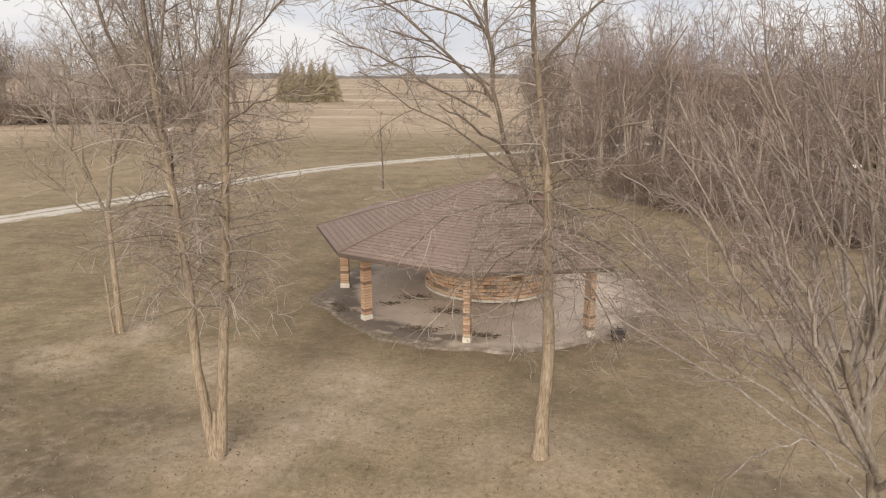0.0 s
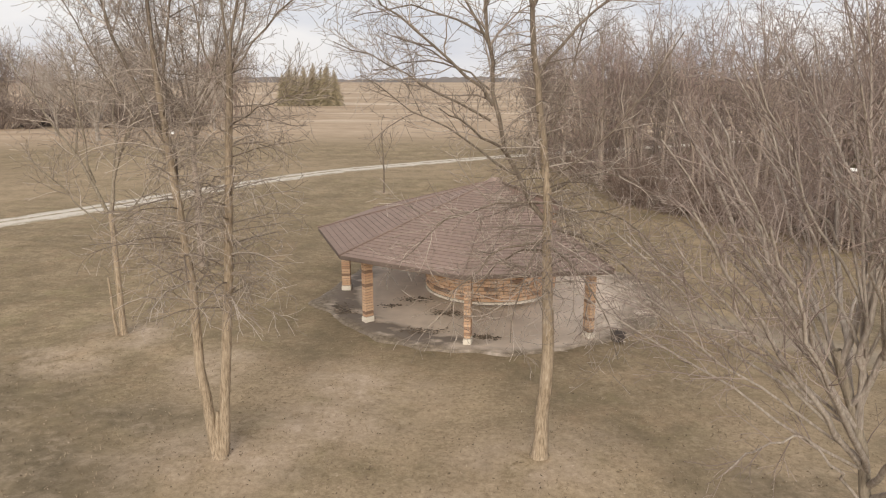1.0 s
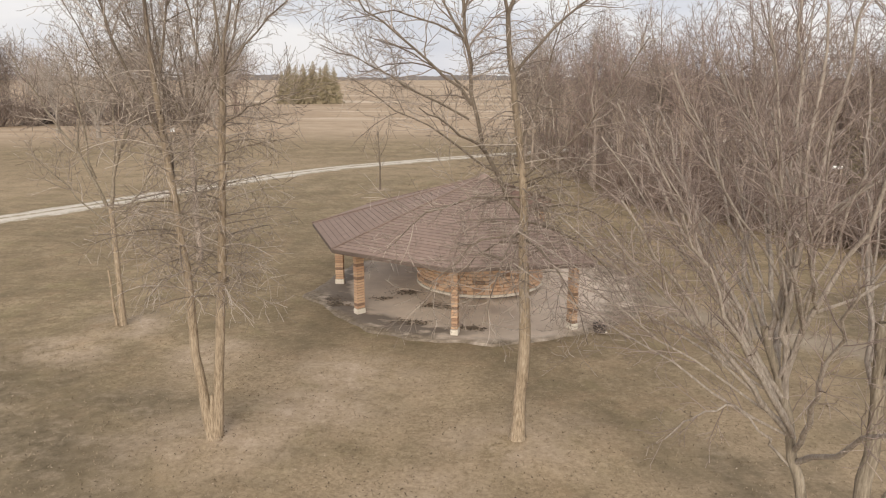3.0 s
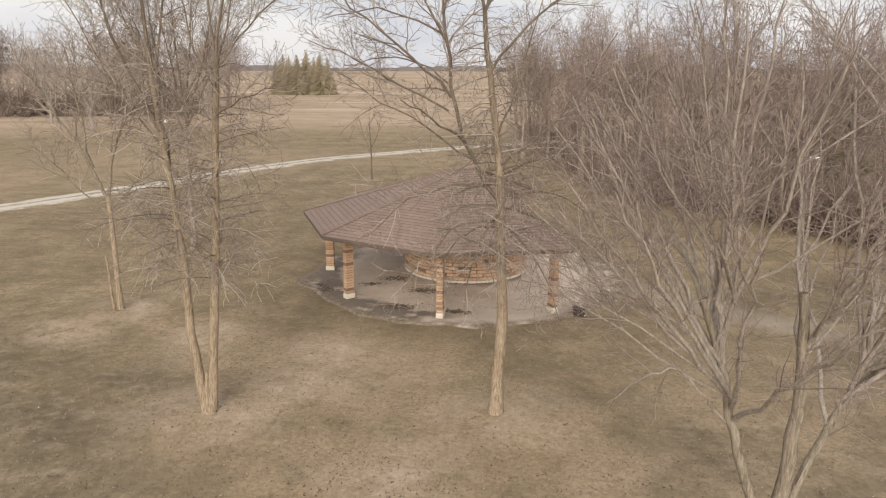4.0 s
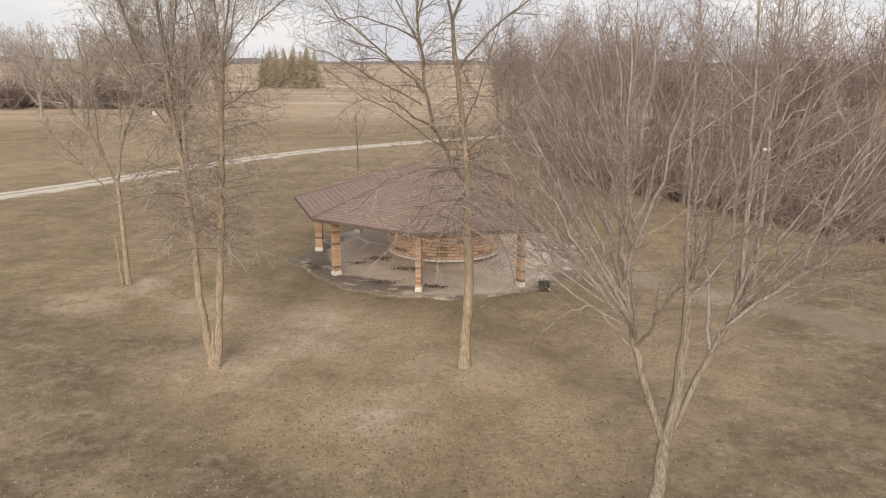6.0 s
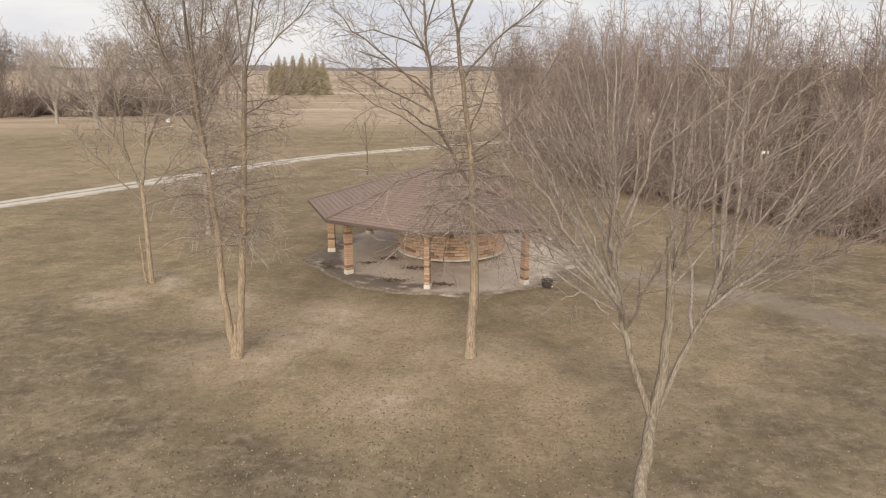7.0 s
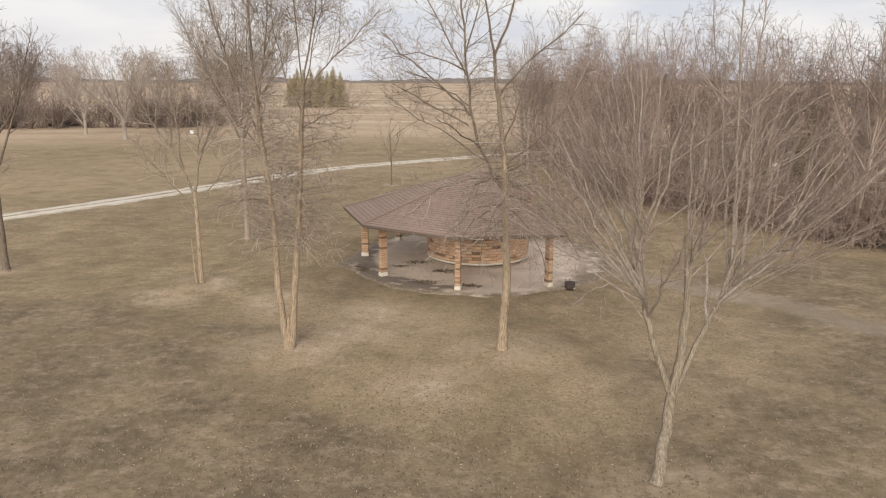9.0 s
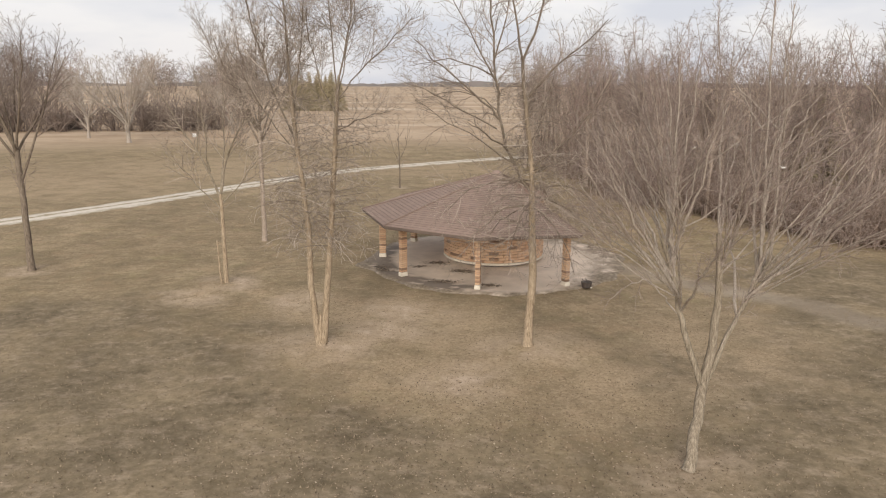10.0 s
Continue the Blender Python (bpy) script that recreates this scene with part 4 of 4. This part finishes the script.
while len(spots) < 70:
    k = rng.choice((0, 1, 1, 2, 2, 3, 3, 4, 4, 5, 5, 6, 6))
    t = rng.random()
    (ax, ay), (bx, by) = EDGE[k], EDGE[k + 1]
    nx, ny = by - ay, ax - bx
    ln = math.hypot(nx, ny)
    deep = rng.uniform(0, 7)
    x, y = ax + t * (bx - ax) - deep * nx / ln, ay + t * (by - ay) - deep * ny / ln
    if all((x - a) ** 2 + (y - b) ** 2 > 2.6 for a, b in spots):
        spots.append((x, y))
while len(spots) < 122:
    x, y = wood_spot()
    if all((x - a) ** 2 + (y - b) ** 2 > 4.5 for a, b in spots):
        spots.append((x, y))
while len(spots) < 132:  # the far corner of the wood
    x, y = rng.uniform(22, 42), rng.uniform(6, 26)
    if all((x - a) ** 2 + (y - b) ** 2 > 4.5 for a, b in spots):
        spots.append((x, y))
while len(spots) < 138:  # the tip of the wood towards the track
    x, y = rng.uniform(3.8, 7.0), rng.uniform(36, 49)
    if all((x - a) ** 2 + (y - b) ** 2 > 2.0 for a, b in spots):
        spots.append((x, y))
for n, (x, y) in enumerate(spots):
    k = rng.randrange(TALL) if n % 5 < 3 or n >= 122 else rng.randrange(TALL, len(WOOD))
    s = rng.uniform(0.9, 1.14)
    root = plant("woodland_tree", WOOD[k], pose(x, y, -0.05, rng.uniform(-3, 3), rng.uniform(-3, 3), rng.uniform(0, 360)) @ Matrix.Diagonal((s, s, s, 1)),
                 "leafless brown tree crowded in the wood edge", "tree", "trees of the right-hand wood")

FAR = []
for i in range(3):
    st, li, sp, lo = wood_design(80 + i, 15.0 - i, 4.2, 2)
    sp = dict(sp, every=[0.7, 0.56, 0.6], length=[2.8, 1.6, 0.9], radius=[0.07, 0.05, 0.04], tip=0.03)
    FAR.append(tree_meshes(84 + i, st, li, sp, BARK_WOOD, (TWIG_DARK, TWIG_RED, TWIG_PALE)[i], dict(lo, every=[0.6, 0.5, 0.5], radius=[0.06, 0.045, 0.035])))
st, li, sp, lo = tree_forked(0, 0, 14.0, 8.5, 52, 0.34, 4.2, 15, 0.45)
PALE = tree_meshes(70, st, li, dict(sp, every=[0.6, 0.5, 0.5], length=[3.0, 1.7, 0.9], radius=[0.08, 0.055, 0.045], tip=0.035, points=[5, 3, 2], sides=[3, 3, 3]), BARK_PALE, TWIG_PALE)
st, li, sp2, lo = tree_forked(0, 0, 13.5, 7.0, 53, 0.3, 4.6, 12, 0.35)
PALE_LOW = tree_meshes(71, st, li, dict(sp2, every=[0.6, 0.5, 0.5], length=[3.0, 1.7, 0.9], radius=[0.075, 0.05, 0.04], tip=0.032, points=[5, 3, 2], sides=[3, 3, 3]), BARK_PALE, TWIG_PALE)
for x, y, s in [(-56, 71, 0.95), (-67, 79, 0.85), (-47, 92, 0.8)]:
    plant("cottonwood", PALE if s > 0.9 else PALE_LOW, pose(x, y, -0.05, rng.uniform(-4, 4), rng.uniform(-4, 4), rng.uniform(0, 360)) @ Matrix.Diagonal((s, s, s, 1)),
          "leafless cottonwood with whitish bark before the far wood", "tree", "pale trees at the far wood")
for n in range(46):
    t = 0.84 * rng.random()
    x, y = -130 + 92 * t + rng.uniform(-4, 4), 84 + 26 * t + rng.uniform(0, 34)
    k, s = rng.randrange(3), rng.uniform(0.9, 1.2)
    plant("woodland_tree", FAR[k], pose(x, y, -0.05, 0, 0, rng.uniform(0, 360)) @ Matrix.Diagonal((s, s, s, 1)),
          "leafless tree in the far wood beyond the lane", "tree", "trees of the far wood")


def brush(name, spots_, seed, height, label, thick=0.024, material=TWIG_BRUSH):
    """Low tangled shrubs as one mesh."""
    rg = np.random.default_rng(seed)
    tb = Tubes()
    for x, y in spots_:
        for _ in range(int(rg.integers(14, 22))):
            d = unit(np.array((rg.normal(0, 0.6), rg.normal(0, 0.6), 1.0)))
            st = (x + rg.normal(0, 0.5), y + rg.normal(0, 0.5), 0)
            line = shoot(rg, st, d, height * rg.uniform(0.6, 1.2), 0.1, 0.1, 5)
            tb.add(line, np.linspace(thick, thick * 0.5, 5), 3)
            for j in (1, 2, 3):
                dd = unit(d + rg.normal(0, 0.7, 3))
                tb.add(shoot(rg, line[j], dd, height * 0.4, 0.1, 0.15, 3), [thick * 0.6, thick * 0.5, thick * 0.4], 3)
    return tagged(new(name, tb.mesh(name, material)), label, "shrubs", kind="stuff")


edge = []
for i in range(125):
    k = rng.choice((1, 2, 2, 2, 3, 3, 4, 4, 5, 5, 6))
    t, deep = rng.random(), rng.uniform(-0.4, 4.5)
    (ax, ay), (bx, by) = EDGE[k], EDGE[k + 1]
    nx, ny = by - ay, ax - bx
    ln = math.hypot(nx, ny)
    edge.append((ax + t * (bx - ax) - deep * nx / ln, ay + t * (by - ay) - deep * ny / ln))
brush("undergrowth", edge, 91, 3.4, "tangled reddish-brown undergrowth along the wood edge")
far = [(-132 + 96 * t + rng.uniform(-2, 2), 80 + 24 * t + rng.uniform(-1, 5)) for t in (0.83 * rng.random() for _ in range(70))]
brush("far_undergrowth", far, 92, 6.5, "low dark brush along the foot of the far wood", 0.075, TWIG_DARK)


def spruce_meshes(seed, h):
    rg = np.random.default_rng(seed)
    tr = Tubes()
    tr.add([(0, 0, 0), (0, 0, h * 0.5), (0, 0, h)], [0.22, 0.12, 0.02], 6)
    v, f = [], []
    z = 0.4
    while z < h - 0.1:
        r = (1 - z / h) ** 0.85 * h * 0.27 + 0.1
        for k in range(9):
            a = rg.uniform(0, 6.28)
            rr = r * rg.uniform(0.7, 1.1)
            d = np.array((math.cos(a), math.sin(a), 0))
            s = np.array((-d[1], d[0], 0))
            w = 0.11 * rr + 0.1
            for lvl in range(3):
                u0, u1 = lvl / 3, (lvl + 1) / 3 + 0.12
                c0, c1 = d * rr * u0 + (0, 0, z - 0.1 * rr * u0), d * rr * u1 + (0, 0, z - 0.3 * rr * u1 + rg.normal(0, 0.05))
                b = len(v)
                v += [c0 + s * w * (1.1 - u0), c0 - s * w * (1.1 - u0), c1 - s * w * (1 - u1) * 0.9, c1 + s * w * (1 - u1) * 0.9, (c0 + c1) / 2 + np.array((0, 0, 0.12 + 0.05 * rr))]
                f += [(b, b + 1, b + 4), (b + 1, b + 2, b + 4), (b + 2, b + 3, b + 4), (b + 3, b, b + 4), (b + 3, b + 2, b + 1, b)]
        z += 0.28
    me = bpy.data.meshes.new("crown")
    me.from_pydata([tuple(p) for p in v], [], f)
    me.materials.append(SPRUCE)
    return tr.mesh("trunk", BARK_WOOD), me


FIR = [spruce_meshes(5, 12.5), spruce_meshes(6, 11.0)]
for i in range(15):
    x, y = -68.0 + 1.25 * i, 207 + rng.uniform(-3, 7)
    s = rng.uniform(0.82, 1.12)
    plant("spruce", FIR[i % 2], pose(x, y, 0, 0, 0, rng.uniform(0, 360)) @ Matrix.Diagonal((s * 1.1, s * 1.1, s, 1)),
          "dark olive spruce in a clump on the prairie", "tree", "spruces of the clump")

for x, y, sc in [(23, 20, 0.72), (27, 24, 0.85), (31, 17, 0.66)]:
    plant("cedar", FIR[1], pose(x, y, 0, 0, 0, 40 * x) @ Matrix.Diagonal((sc * 1.25, sc * 1.25, sc, 1)), "dull olive cedar half hidden in the wood", "tree", "cedars in the wood")


def far_line():
    rg = np.random.default_rng(9)
    v, f = [], []
    n = 420
    for i in range(n):
        a = radians(-75 + 150 * i / (n - 1))
        x, y = 2100 * math.sin(a), 2100 * math.cos(a)
        h = 11 + 4 * math.sin(i * 0.13) + rg.uniform(-2.5, 2.5)
        v += [(x, y, -1), (x, y, h), (x * 1.02, y * 1.02, h * 0.9), (x * 1.02, y * 1.02, -1)]
    for i in range(n - 1):
        b = 4 * i
        f += [(b, b + 4, b + 5, b + 1), (b + 1, b + 5, b + 6, b + 2), (b + 2, b + 6, b + 7, b + 3)]
    tagged(mesh_object("backdrop", v, f, FAR_WOOD), "thin grey line of woods on the horizon", "backdrop", kind="structure")


far_line()


# ---- dead grass and leaves on the lawn ----
def build_tufts():
    rg = np.random.default_rng(12)
    n = 48000
    x = rg.uniform(-25, 15, n)
    y = -34 + 44 * rg.random(n) ** 1.25
    keep = (np.hypot(x, y) > 7.4)
    x, y = x[keep], y[keep]
    n = len(x)
    z = ground_height(x, y) * flat_near_shelter(x, y)
    v, f = np.zeros((n, 6, 3)), np.zeros((n, 2, 3), dtype=int)
    for b in range(2):
        a = rg.uniform(0, 6.28, n)
        w, h = rg.uniform(0.006, 0.016, n), rg.uniform(0.015, 0.06, n)
        lean = rg.uniform(0.02, 0.09, n)
        dx, dy = np.cos(a), np.sin(a)
        ox, oy = rg.normal(0, 0.03, (2, n))
        v[:, 3 * b] = np.stack((x + ox - dy * w, y + oy + dx * w, z - 0.005), 1)
        v[:, 3 * b + 1] = np.stack((x + ox + dy * w, y + oy - dx * w, z - 0.005), 1)
        v[:, 3 * b + 2] = np.stack((x + ox + dx * lean, y + oy + dy * lean, z + h), 1)
        f[:, b] = np.arange(n)[:, None] * 6 + np.array((3 * b, 3 * b + 1, 3 * b + 2))
    m = Mat("dry_grass_blades", 0.9, 0.1)
    c = m.ramp(m.island(), [(0.0, (0.15, 0.112, 0.072)), (0.4, (0.27, 0.207, 0.135)), (0.97, (0.35, 0.275, 0.185)), (1.0, (0.45, 0.365, 0.265))])
    me = bpy.data.meshes.new("grass")
    me.from_pydata(v.reshape(-1, 3).tolist(), [], f.reshape(-1, 3).tolist())
    me.materials.append(m.done(c))
    tagged(new("grass", me), "scattered dry grass tufts and leaves over the lawn", "grass", kind="stuff")


build_tufts()


def build_fallen_leaves():
    """Curled leaves strewn over the turf, thickest on the open lawn before the trees."""
    rg = np.random.default_rng(44)
    n = 9000
    x = np.r_[rg.normal(-1.0, 4.5, n // 2), rg.uniform(-18, 13, n - n // 2)]
    y = np.r_[rg.normal(-20.5, 3.2, n // 2), rg.uniform(-27, -8, n - n // 2)]
    z = ground_height(x, y) * flat_near_shelter(x, y) + 0.012
    a, w = rg.uniform(0, 6.28, n), rg.uniform(0.018, 0.04, n)
    dx, dy = w * np.cos(a), w * np.sin(a)
    up = rg.uniform(0.0, 0.03, (2, n))
    v = np.stack((np.stack((x + dx, y + dy, z + up[0]), 1), np.stack((x - 0.6 * dy, y + 0.6 * dx, z), 1),
                  np.stack((x - dx, y - dy, z + up[1]), 1), np.stack((x + 0.6 * dy, y - 0.6 * dx, z), 1)), 1)
    f = np.arange(4 * n).reshape(n, 4)
    m = Mat("curled_dry_leaves", 0.85, 0.2)
    c = m.ramp(m.island(), [(0.0, (0.09, 0.066, 0.045)), (0.5, (0.2, 0.145, 0.098)), (0.9, (0.38, 0.29, 0.2)), (1.0, (0.48, 0.39, 0.29))])
    tagged(mesh_object("fallen_leaves", v.reshape(-1, 3), f.tolist(), m.done(c)), "curled brown and pale leaves strewn over the turf", "leaves", kind="stuff")


build_fallen_leaves()


def build_grill():
    """A charred camp grill on the edge of the slab."""
    grill = tagged(new("camp_grill"), "charred steel camp grill at the slab's edge", "grill")
    grill.matrix_world = pose(4.1, -5.35, 0.07, 0, 0, 20) @ Matrix.Diagonal((0.62, 0.62, 0.62, 1))
    bm = bmesh.new()
    bmesh.ops.create_cone(bm, cap_ends=True, segments=14, radius1=0.34, radius2=0.4, depth=0.42, matrix=Matrix.Translation((0, 0, 0.21)))
    part("fire_drum", bm, METAL_DARK, grill)
    for a in (-0.14, 0.14):
        tb = Tubes()
        tb.add([(a, 0.2, 0.3), (a - 0.05, 0.24, 0.52), (a - 0.12, 0.2, 0.62)], [0.03, 0.025, 0.02], 6)
        ob = new("handle", tb.mesh("handle", METAL_DARK))
        ob.parent = grill
    for i in range(6):
        bm = bmesh.new()
        box(bm, (0.74, 0.018, 0.018), Matrix.Translation((0, -0.25 + 0.1 * i, 0.43)))
        part("grate_bar", bm, METAL_DARK, grill)
    bm = bmesh.new()
    bmesh.ops.create_icosphere(bm, subdivisions=1, radius=0.07, matrix=Matrix.Translation((0.16, -0.42, 0.06)) @ Matrix.Diagonal((1.2, 0.9, 0.7, 1)))
    part("ash_lump", bm, LIMESTONE, grill, "pale ash lump")


build_grill()


def build_sign():
    """A white board on two posts inside the wood."""
    sign = tagged(new("sign_board"), "blank white board on two posts inside the wood", "sign")
    sign.matrix_world = pose(17.6, 7.8, 0.0, 0, 0, -20)
    for a in (-0.17, 0.17):
        bm = bmesh.new()
        box(bm, (0.07, 0.07, 4.26), Matrix.Translation((a, 0.06, 2.15)), 0.01)
        part("post", bm, BARK_WOOD, sign)
    bm = bmesh.new()
    box(bm, (0.46, 0.04, 0.15), Matrix.Translation((0, 0, 4.2)), 0.01)
    part("board", bm, WHITE_PAINT, sign, "white painted board")


build_sign()


def build_leaf_drifts():
    """Dark wet leaves blown together on the slab."""
    rg = np.random.default_rng(31)
    v, f = [], []
    for cx, cy, r, n in ((-3.0, -1.4, 0.45, 160), (-6.2, -2.5, 0.6, 220), (-3.9, -2.2, 0.3, 70), (-1.6, -3.0, 0.5, 180), (-0.3, -5.4, 0.35, 120), (-5.7, -3.1, 0.5, 160), (-2.4, -4.9, 0.5, 120)):
        for _ in range(n):
            x, y = cx + rg.normal(0, r * 0.7), cy + rg.normal(0, r * 0.35)
            if np.hypot(x, y) > 6.6 or np.hypot(x, y) < 2.65:
                continue
            a, w = rg.uniform(0, 6.28), rg.uniform(0.03, 0.06)
            dx, dy = w * math.cos(a), w * math.sin(a)
            z = 0.082 + rg.uniform(0, 0.03)
            b = len(v)
            v += [(x + dx, y + dy, z + rg.uniform(0, 0.02)), (x - dy, y + dx, z), (x - dx, y - dy, z + rg.uniform(0, 0.02)), (x + dy, y - dx, z)]
            f.append((b, b + 1, b + 2, b + 3))
    m = Mat("dark_wet_leaves", 0.7, 0.3)
    c = m.ramp(m.island(), [(0.0, (0.1, 0.077, 0.057)), (0.7, (0.2, 0.153, 0.108)), (1.0, (0.33, 0.252, 0.175))])
    tagged(mesh_object("leaf_litter", v, f, m.done(c)), "dark wet leaves drifted on the concrete slab", "leaves", kind="stuff")


build_leaf_drifts()


def build_far_shed():
    shed = tagged(new("shed"), "low weathered dark shed before the far wood", "shed")
    shed.matrix_world = pose(-84, 101, 0, 0, 0, 20)
    bm = bmesh.new()
    box(bm, (6.0, 4.0, 2.3), Matrix.Translation((0, 0, 1.15)))
    part("wall", bm, METAL_DARK, shed, "dark weathered wall")
    bm = bmesh.new()
    v = [bm.verts.new(p) for p in ((-3.3, -2.4, 2.2), (3.3, -2.4, 2.2), (3.3, 0, 3.2), (-3.3, 0, 3.2), (3.3, 2.4, 2.2), (-3.3, 2.4, 2.2))]
    for q in ((0, 1, 2, 3), (3, 2, 4, 5), (0, 3, 5), (1, 4, 2), (0, 5, 4, 1)):
        bm.faces.new([v[i] for i in q])
    part("roof", bm, FASCIA, shed, "dark low gable roof")


build_far_shed()


def build_marker():
    marker = tagged(new("utility_box"), "small white painted box standing by the far wood", "box")
    marker.matrix_world = pose(-50.5, 83.0, 0, 0, 0, 25)
    bm = bmesh.new()
    box(bm, (0.7, 0.5, 0.55), Matrix.Translation((0, 0, 0.275)), 0.03)
    part("body", bm, WHITE_PAINT, marker)
    bm = bmesh.new()
    box(bm, (0.76, 0.56, 0.06), Matrix.Translation((0, 0, 0.578)), 0.02)
    part("lid", bm, WHITE_PAINT, marker)


build_marker()
